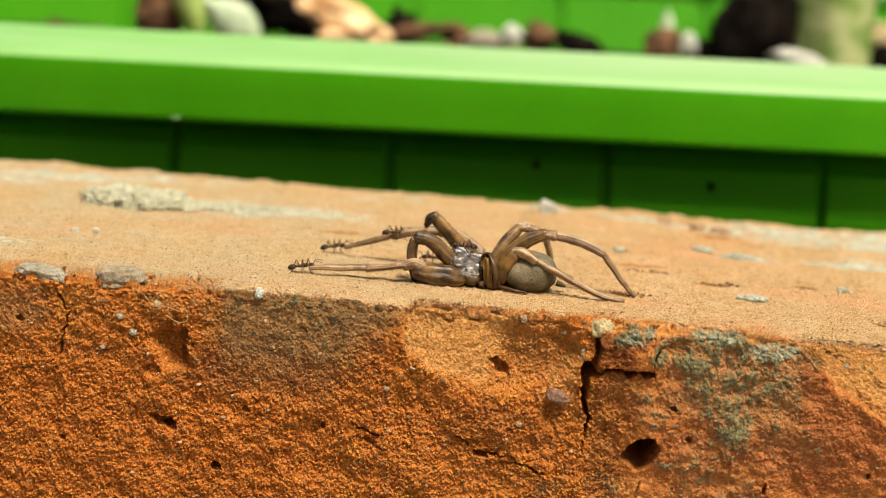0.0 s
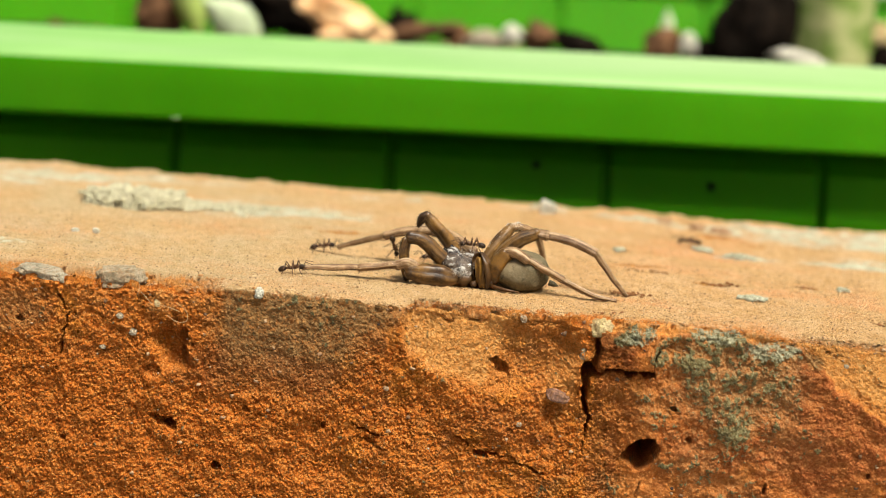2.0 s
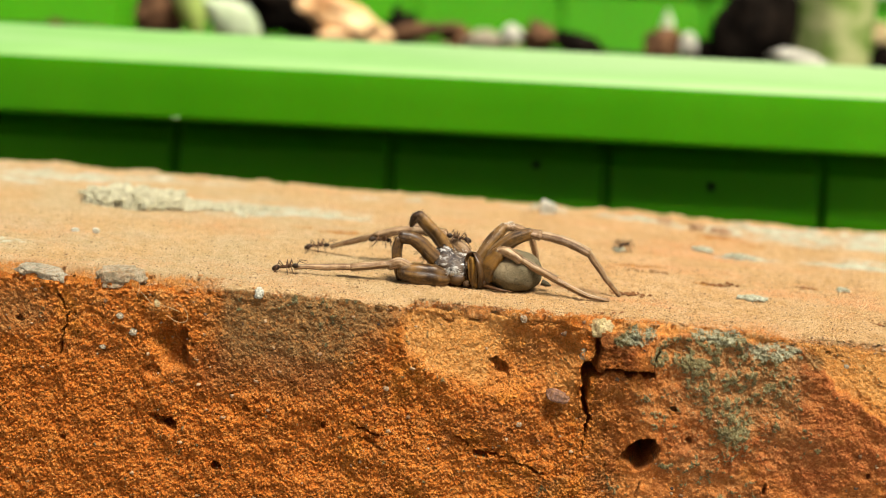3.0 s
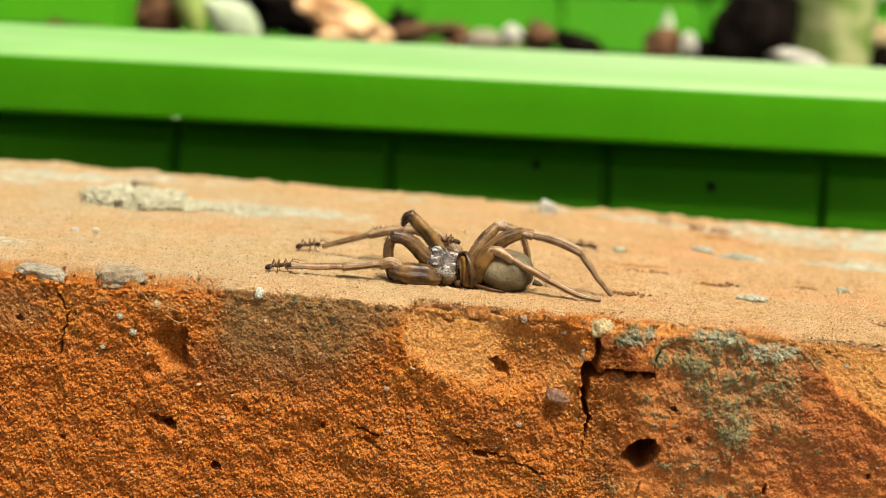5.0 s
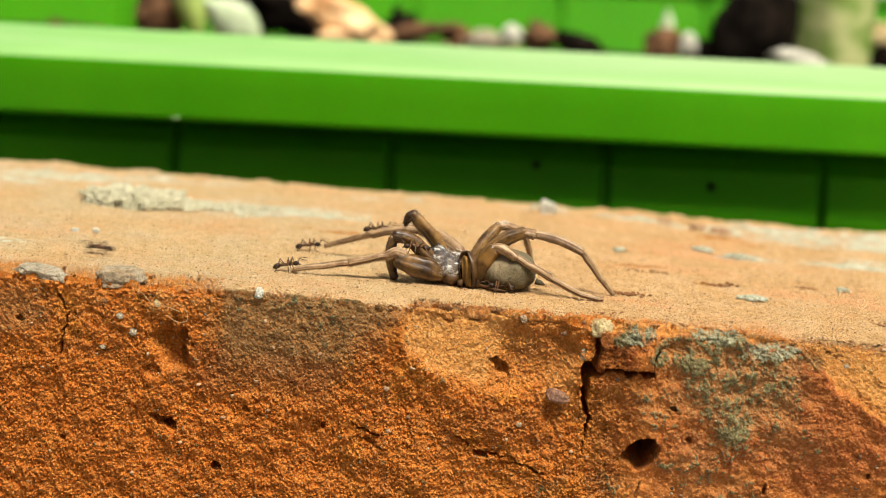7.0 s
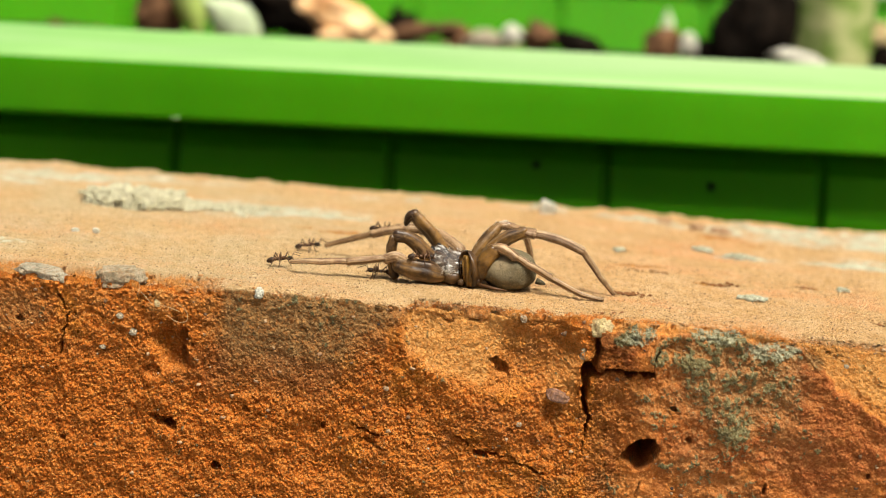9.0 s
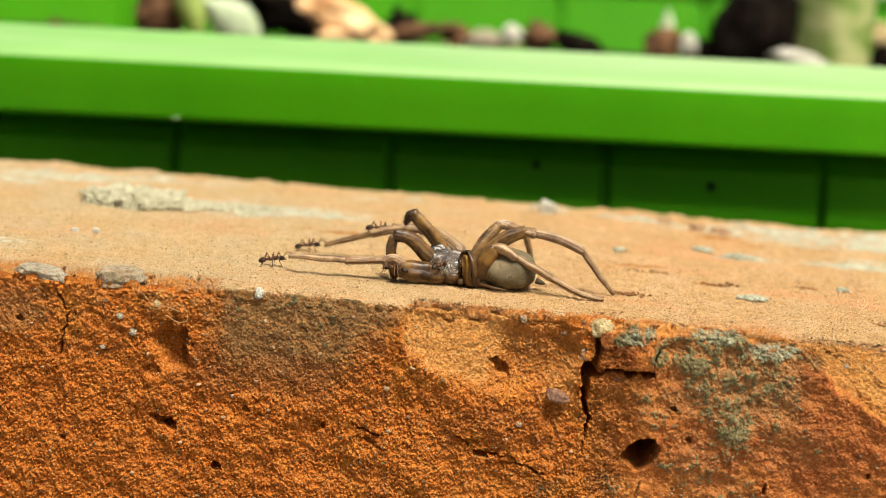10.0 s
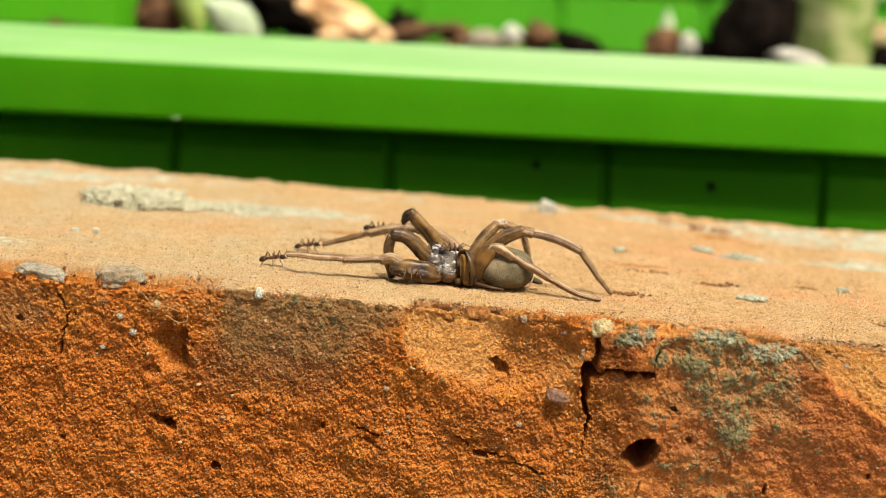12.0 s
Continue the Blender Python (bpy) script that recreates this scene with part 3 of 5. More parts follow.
    ledge = (1 - smooth(5.1, 6.2, Y + 1.6 * wob2 + 0.5 * g1 - 1.5 * smooth(-52, -62, X))) * smooth(-33, -40, X + 2 * wob2)
    d_top -= ledge * np.clip(1.35 + 0.6 * wob2 + 0.4 * g1 - 1.6 * crumb + 0.5 * smooth(0.3, 0.9, -g3), 0.1, 2.6)
    d_top -= 0.22 * smooth(0.45, 1.0, -g3) * (1 - ledge)
    d_top += (Y > 86) * (0.55 * wob2 + 0.25 * g1 + 0.25 * smooth(0.0, 0.8, wob) - 0.35) * (1 - smooth(99, 103, Y)) * smooth(86, 94, Y)
    for cx, cy, rx, ry, deep in ((49.6, 33.8, 2.6, 0.9, 0.30), (64.7, 37.9, 1.6, 0.8, 0.28), (73.8, 14.1, 2.4, 0.8, 0.5), (53, 77, 5, 2, 0.5),
                                 (38, 40, 3.6, 0.7, 0.2), (41, 33, 2.0, 0.8, 0.2), (-26, 53.5, 2.6, 0.7, 0.5), (56, 71, 3, 1.5, 0.4), (-62, 12, 5, 2, 0.4)):
        d_top -= deep * (1 - smooth(0.5, 1.1, oval(X + 0.6 * g1, Y + 0.5 * g1, cx, cy, rx, ry)))

    disp = d * front + d_top * topw + (0.5 * wob + 0.5 * wob2) * (1 - front) * (1 - topw)
    N = np.stack([np.zeros_like(X), NY, NZ], 1)
    # ragged line of the front edge
    P = P + N * disp[:, None]
    rag = (1 - smooth(0, 3.2, np.hypot(Y, Z))) * (0.8 * wob2 + 0.6 * g1 - 0.2)
    P[:, 1] -= np.where(Y < 4, rag * 0.9, 0)
    P[:, 2] += np.where(Y < 4, np.minimum(rag, 0.1) * 0.8, 0)
    # the chip eats into the top edge
    chip = smooth(-5.6, -4.8, X + 0.25 * g1) * (1 - smooth(14, 24, X)) * (1.2 + 1.3 * (1 - smooth(5, 13, X)) + 0.6 * wob2 + 0.4 * g1) + 0.5 * smooth(14, 20, X) * (1 - smooth(22, 25, X))
    chip = np.maximum(chip, recess + 0.15)
    P[:, 1] = np.where((Y < 5) & (Z > -1.3), np.maximum(P[:, 1], chip), P[:, 1])
    P[:, 2] -= near * (Y < 9) * smooth(45, 66, X) * smooth(0.0, 1.0, 1 - np.hypot(Y, np.minimum(Z, 0)) / 9) * 0.8

    # zones of colour
    fresh = np.maximum(fresh, 0.6 * ledge * topw)
    crust_band = smooth(-38, -34, X) * (1 - smooth(-7, -4, X))
    right = smooth(24, 40, X)
    is_top = smooth(0.35 - 0.25 * right, 0.85 - 0.35 * right, NZ) * smooth(-0.1 - 1.6 * smooth(10, 40, X), 0.5 + 1.8 * smooth(10, 40, X), Y + 1.1 * wob2 + 0.7 * g1 + 1.3 * (tone2 - 0.5) - 0.9 + 0.9 * crust_band - 0.9 * smooth(-6, 10, X) + 0.8 * smooth(24, 50, X) - 0.6 * smooth(-36, -46, X)) * (1 - 0.92 * ledge)
    lime = np.zeros_like(X)
    for cx, cy, rx, ry in ((-40, 66, 12, 9), (-36, 68, 9, 8), (-26, 70, 16, 5), (-90, 90, 14, 5), (-62, 92, 8, 3), (-15.7, 91.4, 4, 2.2), (48, 88, 7, 3.5), (83, 92, 24, 9),
                           (72, 84, 16, 8), (84, 63, 16, 7), (60, 88, 14, 8), (-5, 92, 6, 2), (-74, 21, 6, 3.5), (20, 96, 10, 3), (66, 92, 8, 3)):
        lime = np.maximum(lime, (1 - smooth(0.35, 1.1, oval(X + 1.8 * wob2, Y + 1.2 * wob2, cx, cy, rx, ry))) * (0.70 + 0.35 * np.tanh(2 * g1)))
    lime *= 0.35 + 0.65 * smooth(-0.45, 0.25, wob2 + 0.5 * g1)
    for cx, cy, rx, ry in ((84, 90, 17, 10), (70, 91, 9, 6), (82, 62, 11, 3.4), (-36, 65, 13, 3.6), (-85, 78, 9, 4), (-62, 93, 6, 2.5), (40, 93, 10, 3), (-80, 88, 22, 7), (-39.5, 72, 14, 4), (-22, 67, 12, 2.2), (72, 94, 16, 6), (88, 84, 14, 8), (80, 61, 13, 3), (57, 60, 6, 3), (-55, 94, 16, 3)):
        lime = np.maximum(lime, (0.72 + 0.28 * np.tanh(3 * wob2 + 2 * wob)) * (1 - smooth(0.45, 1.15, oval(X + 2.5 * wob2, Y + 2 * wob2, cx, cy, rx, ry))))
    lime = np.maximum(lime, (0.10 + 0.10 * np.tanh(wob)) * smooth(35, -45, X))
    haze = (1 - ledge) * (0.62 + 0.3 * np.tanh(wob)) * smooth(30, -45, X) * smooth(0.5, 0.9, NZ)
    lime = np.clip(lime, 0, 0.9) * smooth(0.5, 0.9, NZ) * (1 - ledge)
    cap = np.zeros_like(X)
    for cx, cz, rx, rz in ((44.6, -0.8, 5.0, 2.0), (53.8, -2.7, 5.8, 2.0), (32.6, -1.9, 2.8, 1.6)):
        cap = np.maximum(cap, smooth(0.05, 0.4, front) * (1 - smooth(0.5, 1.1, oval(X + 0.8 * wob2, Z + 0.6 * wob2, cx, cz, rx, rz))) * (0.7 + 0.3 * np.tanh(2 * g2)))
    ember = np.zeros_like(X)
    for cx, cy, rx, ry in ((-19, 52, 6.0, 1.5), (-25.5, 53.5, 2.5, 0.9), (54, 80, 5, 2), (60, 74, 4, 1.4), (47, 34, 4, 1.2), (36, 45, 7, 1.0), (65, 38, 3, 1.0)):
        ember = np.maximum(ember, 0.95 * (1 - smooth(0.4, 1.1, oval(X + g1, Y + g1, cx, cy, rx, ry))))
    ember *= smooth(0.5, 0.9, NZ)
    mossy = np.zeros_like(X)
    for cx, cz, rx, rz, amount in ((45.4, -1.8, 5.4, 2.2, 1.0), (55.2, -3.6, 5.4, 1.6, 1.0), (41.5, -6.5, 2.6, 8.0, 0.55), (44.5, -10.5, 1.8, 6.0, 0.9), (49, -16.3, 4.5, 3.0, 1.0),
                                   (52, -8, 8, 6, 0.72), (43, -5, 7, 5, 0.78), (47, -12, 9, 6, 0.62), (38, -3.5, 4, 3, 0.8), (56, -10, 4, 5, 0.6), (36, -13, 6, 4, 0.45), (50, -27, 8, 4, 0.4), (39.5, -22.6, 2.4, 1.5, 0.9), (31.5, -1.9, 3.6, 1.8, 1.0), (50, -5, 4, 2.4, 0.6),
                                   (44, -24, 6, 7, 0.45), (57, -15, 4, 7, 0.45), (-18, -2.2, 15, 3.4, 0.38), (29, -28, 4, 3, 0.5), (20, -29, 3, 2, 0.5), (60, -18, 6, 6, 0.3)):
        o = 1 - smooth(0.3, 1.1, oval(X + 1.2 * wob2, Z + 1.2 * wob2, cx, cz, rx, rz))
        mossy = np.maximum(mossy, amount * o)
    mossy = np.maximum(mossy, 0.62 * (1 - smooth(0.5, 1.1, oval(X, Z, 48, -12, 15, 14))) * smooth(0.55, 0.9, tone2))
    spot = 1 - smooth(0.45, 1.0, oval(X + 0.4 * wob2, Z + 0.3 * wob2, 60.8, -3.5, 3.0, 1.7, -28))
    mossy *= 1 - spot
    cap *= 1 - spot
    olive = (1 - spot) * np.clip(mossy + 0.50 * (1 - smooth(0.5, 1.2, oval(X, Z, 49, -7, 12, 9))), 0, 1) * smooth(0.15, 0.6, front)
    mossy = np.clip(smooth(0.34, 0.66, mossy * 0.68 + 0.17 * g1 + 0.12 * wob2 + 0.30 * g2 + 0.10 * g4), 0, 0.9) * smooth(0.15, 0.6, front)
    rose = np.zeros_like(X)
    for cx, cz, rx, rz, amount in ((11, -18.0, 9, 4.0, 0.5), (-37, -14, 7, 5, 0.5), (48, -26, 20, 9, 0.75), (30.5, -5.0, 5.2, 3.6, 1.0), (66, -16, 8, 10, 0.5), (-20, -13, 14, 4, 0.4)):
        rose = np.maximum(rose, amount * (1 - smooth(0.4, 1.05, oval(X + 2 * wob2, Z + 1.5 * wob2, cx, cz, rx, rz))))
    rose = np.maximum(rose, crust_r * (0.5 + 0.5 * smooth(34, 44, X)))
    rose *= skin * (1 - spot) * (0.84 + 0.16 * np.tanh(2 * g1))
    P[:, 1] -= 0.22 * mossy * front
    dark = np.clip(crust, 0, 1)
    FRONT_POINTS.append(P[(NY < -0.9) & (np.abs(X) < 76) & (np.arange(len(X)) % 11 == 0)])
    TOP_POINTS.append(P[(NZ > 0.9) & (np.arange(len(X)) % 23 == 0)])
    fields = {"crust": dark, "fresh": np.clip(fresh * (1 - spot), 0, 1), "top": is_top, "lime": lime, "ember": ember, "moss": mossy, "cap": cap, "sleek": sleek * skin, "olive": np.clip(olive, 0, 1), "haze": np.clip(haze, 0, 1), "rose": rose, "rust": 0.85 * (1 - smooth(-30, 8, X + 3 * wob)) * smooth(5, 18, -Z + 3 * wob) * skin, "grain": 0.3 * tone1 * s1 + 0.4 * tone2 + 0.3 * tone3 + 0.1 * g2}

    ids = np.arange(nx * nr).reshape(nr, nx)
    quads = np.stack([ids[:-1, :-1], ids[:-1, 1:], ids[1:, 1:], ids[1:, :-1]], -1).reshape(-1, 4)
    bottom = np.stack([ids[-1, :-1], ids[-1, 1:], ids[0, 1:], ids[0, :-1]], -1)
    faces = [*map(tuple, quads.tolist()), *map(tuple, bottom.tolist()), tuple(ids[:, 0].tolist()), tuple(ids[::-1, -1].tolist())]
    me = bpy.data.meshes.new("brick")
    me.from_pydata((P * MM).tolist(), [], faces)
    for name, v in fields.items():
        me.attributes.new(name, "FLOAT", "POINT").data.foreach_set("value", v.astype(np.float32))
    me.update()
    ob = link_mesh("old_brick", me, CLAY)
    return tagged(ob, "weathered orange clay brick with chipped, cracked face and grey lichen", "brick")


build_brick()


# ---------------------------------------------------------------- stones and crumbs on and in the brick
def pebble(name, at, size, material, label, category="pebble", turn=(0, 0, 0), seed=1, wobble=0.22, group="", knobs=1.0):
    if at[1] < 1 and size[0] < 1.1:
        size, at = [0.8 * k for k in size], (at[0], at[1] + 0.2, at[2])
    bm = bmesh.new()
    vs = blob(bm, (0, 0, 0), [s * MM for s in size], wobble, seed, 5 if size[0] > 1.5 else 4, None, 1.6, 0.7)
    for v in vs:
        v.co *= 1 + knobs * (0.26 * noise.noise(v.co * 520 + Vector((seed, 0, 0))) + 0.10 * noise.noise(v.co * 1500) + 0.05 * noise.noise(v.co * 3600))
    if category == "stone chip" and at[1] > 1:
        for v in vs:
            v.co.z = min(v.co.z, (0.75 * size[2] + 0.12 * noise.noise(v.co * 1500)) * MM)
    ob = part(name, bm, material)
    ob.matrix_basis = pose(at[0] * MM, at[1] * MM, at[2] * MM, *turn)
    return tagged(ob, label, category, group)


def build_pebbles():
    pebble("pebble", (26.4, 0.6, -1.6), (1.61, 1.6, 1.44), CREAM, "cream rounded pebble wedged in the brick's crack", seed=3, knobs=0.4)
    pebble("stone_chip", (-63.6, 2.2, -0.5), (3.9, 2.4, 1.05), GREY, "flat grey stone chip set in the brick's edge", "stone chip", (0, 6, 0), 5, knobs=0.5)
    pebble("stone_chip", (-51.2, 2.4, -0.1), (3.6, 2.3, 1.75), CHIP, "blunt grey-tan stone chip in the brick's edge", "stone chip", (0, -4, 0), 8, knobs=0.4)
    pebble("stone_chip", (20.2, 0.3, -13.2), (1.75, 1.2, 0.85), PINK, "pinkish stone chip in the broken brick face", "stone chip", (0, 18, 0), 9)
    pebble("pebble", (-44.6, -0.3, -3.6), (0.72, 0.8, 0.81), CREAM, "small cream pebble in the brick face", seed=12)
    pebble("pebble", (13.8, 0.3, -1.2), (0.66, 0.8, 0.74), WHITE, "small whitish pebble under the brick's edge", seed=13)
    pebble("pebble", (-28.6, -0.5, -0.3), (0.8, 0.8, 1.0), PALE, "small whitish pebble under the brick's edge", seed=14)
    pebble("pebble", (-48.2, -0.2, -8.6), (0.77, 0.7, 0.68), GREY, "small grey pebble in the brick face", seed=15)
    pebble("pebble", (-50.5, -0.2, -6.0), (0.77, 0.7, 0.51), GREY, "small grey pebble in the brick face", seed=16)
    pebble("pebble", (-53.0, -0.3, -11.4), (0.59, 0.6, 0.42), GREY, "small grey pebble in the brick face", seed=17)
    pebble("pebble", (-7.2, -0.3, -14.3), (0.59, 0.6, 0.42), WHITE, "small pale pebble in the brick face", seed=18)
    pebble("pebble", (-1.8, 0.1, -10.8), (0.68, 0.6, 0.51), GREY, "small grey pebble in the brick face", seed=19)
    pebble("pebble", (-13.2, -0.1, -8.2), (0.75, 0.6, 0.5), CHIP, "small grey pebble in the brick face", seed=20)
    pebble("pebble", (24.0, 0.2, -6.2), (0.85, 0.8, 1.2), CHIP, "small mossy pale pebble at the crack's edge", seed=21)
    pebble("pebble", (0.2, -0.2, -24.0), (0.51, 0.5, 0.51), GREY, "small grey pebble in the brick face", seed=22)
    pebble("pebble", (14.5, -0.2, -18.5), (0.68, 0.6, 0.51), GREY, "small grey pebble in the brick face", seed=23)
    pebble("pebble", (66.2, front_y(66.2, -5.0) + 0.15, -5.0), (0.42, 0.4, 0.36), GREY, "small grey pebble in the chipped corner", seed=24)
    pebble("pebble", (-61.0, 33.5, 0.35), (0.55, 0.5, 0.5), PALE, "tiny pale pebble lying on the brick", seed=25)
    pebble("pebble", (-64.5, 33.0, 0.3), (0.6, 0.5, 0.4), PALE, "tiny pale pebble lying on the brick", seed=26)
    pebble("pebble", (20.7, 91.0, 0.9), (1.6, 1.4, 1.5), PALE, "white pebble on the brick's back edge", seed=27)
    for k, (x, y, rx, ry, n, label) in enumerate(((53.5, 24.4, 2.2, 1.3, 70, "pale bluish lichen flake lying on the brick"),
                                                  (49.4, 64.5, 1.7, 1.8, 50, "pale grey lichen flake on the brick"),
                                                  (56.0, 60.5, 2.8, 2.2, 50, "thin pale grey lichen crust on the brick"),
                                                  (71.3, 37.6, 0.8, 0.7, 14, "tiny pale lichen flake lying on the brick"),
                                                  (33.0, 58.0, 1.3, 1.0, 20, "tiny yellowish lichen flake lying on the brick"))):
        rng, lumps = random.Random(60 + k), []
        for j in range(n):
            a, r, q = rng.uniform(0, 6.283), math.sqrt(rng.random()), rng.uniform(0.15, 0.45)
            lumps.append((rx * r * math.cos(a), ry * r * math.sin(a), 0.15 + 0.45 * (1 - r), q * 1.5, q * 1.3, q * 0.8, a))
        ob = heap("lichen_flake", lumps, FLAKE, 2, 0.16, k)
        ob.location = (x * MM, y * MM, top_z(x, y) * MM)
        tagged(ob, label, "lichen")
    crust_flake = stone_material("brick_flake", (0.52, 0.29, 0.15), (0.74, 0.46, 0.26))
    for x, y, size, turn, seed in ((50.6, 87.0, (1.4, 1.1, 0.8), 12, 41), (55.0, 84.0, (2.0, 1.1, 0.6), -8, 42), (44.5, 92.0, (1.5, 0.9, 0.5), 5, 43)):
        pebble("brick_flake", (x, y, top_z(x, y) + 0.3), size, crust_flake, "pinkish-brown brick flake standing up from the worn top", "brick flake", (0, 0, turn), seed, knobs=0.6, group="brick flakes")
    # lump of old mortar on the top, craggy and pitted
    bm = bmesh.new()
    vs = blob(bm, (0, 0, 0.2 * MM), (11.0 * MM, 6.0 * MM, 2.7 * MM), 0.20, 4, 6, None, 2.6)
    co = np.array([v.co for v in vs]) / MM
    rough = 0.75 * fbm(co, 2.4, 3, 0.6, 91) - 0.55 * np.abs(fbm(co, 1.1, 3, 0.6, 95)) + 0.35 * fbm(co, 0.5, 2, 0.6, 97)
    for v, k in zip(vs, rough):
        v.co += (v.co.normalized() + Vector((0, 0, 0.6))) * 0.75 * k * MM
    ob = part("mortar_lump", bm, MORTAR)
    ob.matrix_basis = pose(-58.2 * MM, 63 * MM, top_z(-58, 63) * MM, 0, 0, 4)
    tagged(ob, "crusty pale lump of old mortar on the brick", "mortar")
    rng, lumps = random.Random(73), []
    for k in range(260):
        f = rng.random() ** 1.4
        x, y, q = -49 + 17 * f + rng.gauss(0, 1.0), 64.5 + 5.5 * f + rng.gauss(0, 1.6 + 1.2 * f), rng.uniform(0.2, 0.8) * (1 - 0.5 * f)
        lumps.append((x, y, top_z(x, y) + 0.2 * q, q * 1.4, q * 1.1, q * 0.7, rng.uniform(0, 3)))
    tagged(heap("mortar_crumbs", lumps, MORTAR, 2, 0.18, 74), "pale mortar crumbs trailing from the lump across the brick", "mortar crumbs", kind="stuff")
    # crumbs by the hind feet and along the edge
    for name, label, n, seed, spread in (("crumb_heap", "scattered dark brick crumbs lying beside the spider's feet", 120, 7, (28.0, 36.0, 18.4, 21.6)),
                                         ("brick_crumbs", "small dark crumbs along the brick's crack", 26, 9, (24.0, 30.0, 2.4, 5.6)),
                                         ("fine_crumbs", "fine dark crumbs in shallow scars of the brick", 60, 11, (46.0, 53.0, 32.6, 35.2)),
                                         ("fine_crumbs", "fine dark crumbs in a small scar of the brick", 40, 12, (62.4, 67.0, 36.6, 39.2)),
                                         ("fine_crumbs", "fine dark crumbs strung along a scratch in the brick", 40, 13, (31.0, 43.0, 38.8, 41.4)),
                                         ("brick_crumbs", "dark crumbs in a chipped scar of the brick", 50, 14, (71.6, 77.0, 13.0, 15.4))):
        rng, lumps = random.Random(seed), []
        for k in range(n):
            x, y, q = rng.gauss(0.5, 0.22), rng.gauss(0.5, 0.2), rng.choice((0.08, 0.11, 0.16, 0.26))
            x, y = spread[0] + x * (spread[1] - spread[0]), spread[2] + y * (spread[3] - spread[2])
            lumps.append((x, y, top_z(x, y) + 0.4 * q, q * rng.uniform(1, 1.8), q, q * 0.8, rng.uniform(0, 3)))
        tagged(heap(name, lumps, CRUMB, 1, 0.2, seed), label, "crumbs", kind="stuff")
    # clay crumbs along the broken front edge, and grit baked into the face
    rng, lumps = random.Random(51), []
    for k in range(520):
        x, y = rng.uniform(-76, 76), 0.3 + 2.6 * rng.random() ** 2
        if -37 < x < -6 and rng.random() < 0.6:
            continue
        q = rng.choice((0.05, 0.07, 0.09, 0.12, 0.2))
        lumps.append((x, y, top_z(x, y) + 0.1 * q, q * 1.3, q, q * 0.8, rng.uniform(0, 3)))
    for k in range(1100):
        x, y, q = rng.uniform(-77, -35), 0.4 + 5.6 * rng.random(), rng.choice((0.07, 0.09, 0.12, 0.15, 0.2))
        lumps.append((x, y, top_z(x, y) - 0.2 * q, q * 1.4, q * 1.1, q * 0.8, rng.uniform(0, 3)))
    clay_crumb = stone_material("clay_crumb", (0.58, 0.24, 0.070), (0.82, 0.44, 0.18))
    tagged(heap("clay_crumbs", lumps, clay_crumb, 2, 0.35, 52), "orange clay crumbs along the brick's broken edge", "crumbs", kind="stuff")
    rng, lumps = random.Random(55), []
    for k in range(220):
        x, z, q = rng.uniform(-75, 75), -0.6 - 36 * rng.random(), rng.choice((0.1, 0.13, 0.16, 0.2, 0.28))
        lumps.append((x, front_y(x, z) + 0.1 * q, z, q * rng.uniform(0.9, 1.5), q, q, rng.uniform(-0.4, 0.4)))
    m = Mat("grit", 0.85, 0.3)
    m.colour(m.mix(m.ramp(m.island(), 0.25, 0.95), m.mix(m.ramp(m.island(), 0.0, 0.3), (0.03, 0.02, 0.015), (0.22, 0.12, 0.06)), (0.40, 0.26, 0.14)))
    tagged(heap("grit", lumps, m.m, 2, 0.26, 56), "tiny grey and cream grit grains baked into the brick", "grit", kind="stuff")
    # dry root fibres caught on the broken edge
    straw = plain("straw", (0.42, 0.27, 0.11), (0.66, 0.47, 0.24), 600, 0.6)
    for pts in (((-47.8, -1.2, -1.2), (-46.5, -1.4, -2.2), (-45.2, -1.5, -3.4), (-43.0, -1.5, -3.6), (-40.6, -1.4, -4.4)),
                ((-41.6, -1.2, -3.0), (-39.9, -1.5, -4.0), (-39.6, -1.5, -5.6), (-41.2, -1.4, -6.0), (-43.0, -1.2, -5.0)),
                ((-53.4, 0.1, 0.6), (-51.0, -0.1, 1.1), (-48.8, -0.2, 0.8), (-47.6, -0.3, -0.8), (-47.9, -0.5, -2.6))):
        bm, line = bmesh.new(), []
        src = [Vector(pts[0]), *map(Vector, pts), Vector(pts[-1])]
        for p0, p1, p2, p3 in zip(src, src[1:], src[2:], src[3:]):
            for f in (0.0, 0.17, 0.33, 0.5, 0.67, 0.83):
                line.append(0.5 * (2 * p1 + (p2 - p0) * f + (2 * p0 - 5 * p1 + 4 * p2 - p3) * f * f + (3 * p1 - p0 - 3 * p2 + p3) * f ** 3))
        tube(bm, [p * MM for p in line], [0.034 * MM] * len(line), 6)
        tagged(part("root_fibre", bm, straw), "thin straw-coloured root fibre caught on the brick's edge", "root fibre", "root fibres")
    # sand grains over the top
    rng, lumps = random.Random(21), []
    for k in range(9000):
        x, y, q = rng.uniform(-78, 78), 1.5 + 50 * rng.random() ** 2, rng.choice((0.04, 0.05, 0.06, 0.08, 0.11))
        lumps.append((x, y, top_z(x, y) + q * 0.25, q * 1.2, q, q * 0.8, rng.uniform(0, 3)))
    m = Mat("sand", 0.9, 0.2)
    m.colour(m.mix(m.ramp(m.island(), 0.1, 0.95), (0.20, 0.095, 0.04), (0.60, 0.40, 0.22)))
    tagged(heap("sand_grains", lumps, m.m, 1, 0.15, 3), "fine loose sand grains strewn over the brick", "sand", kind="stuff")


build_pebbles()


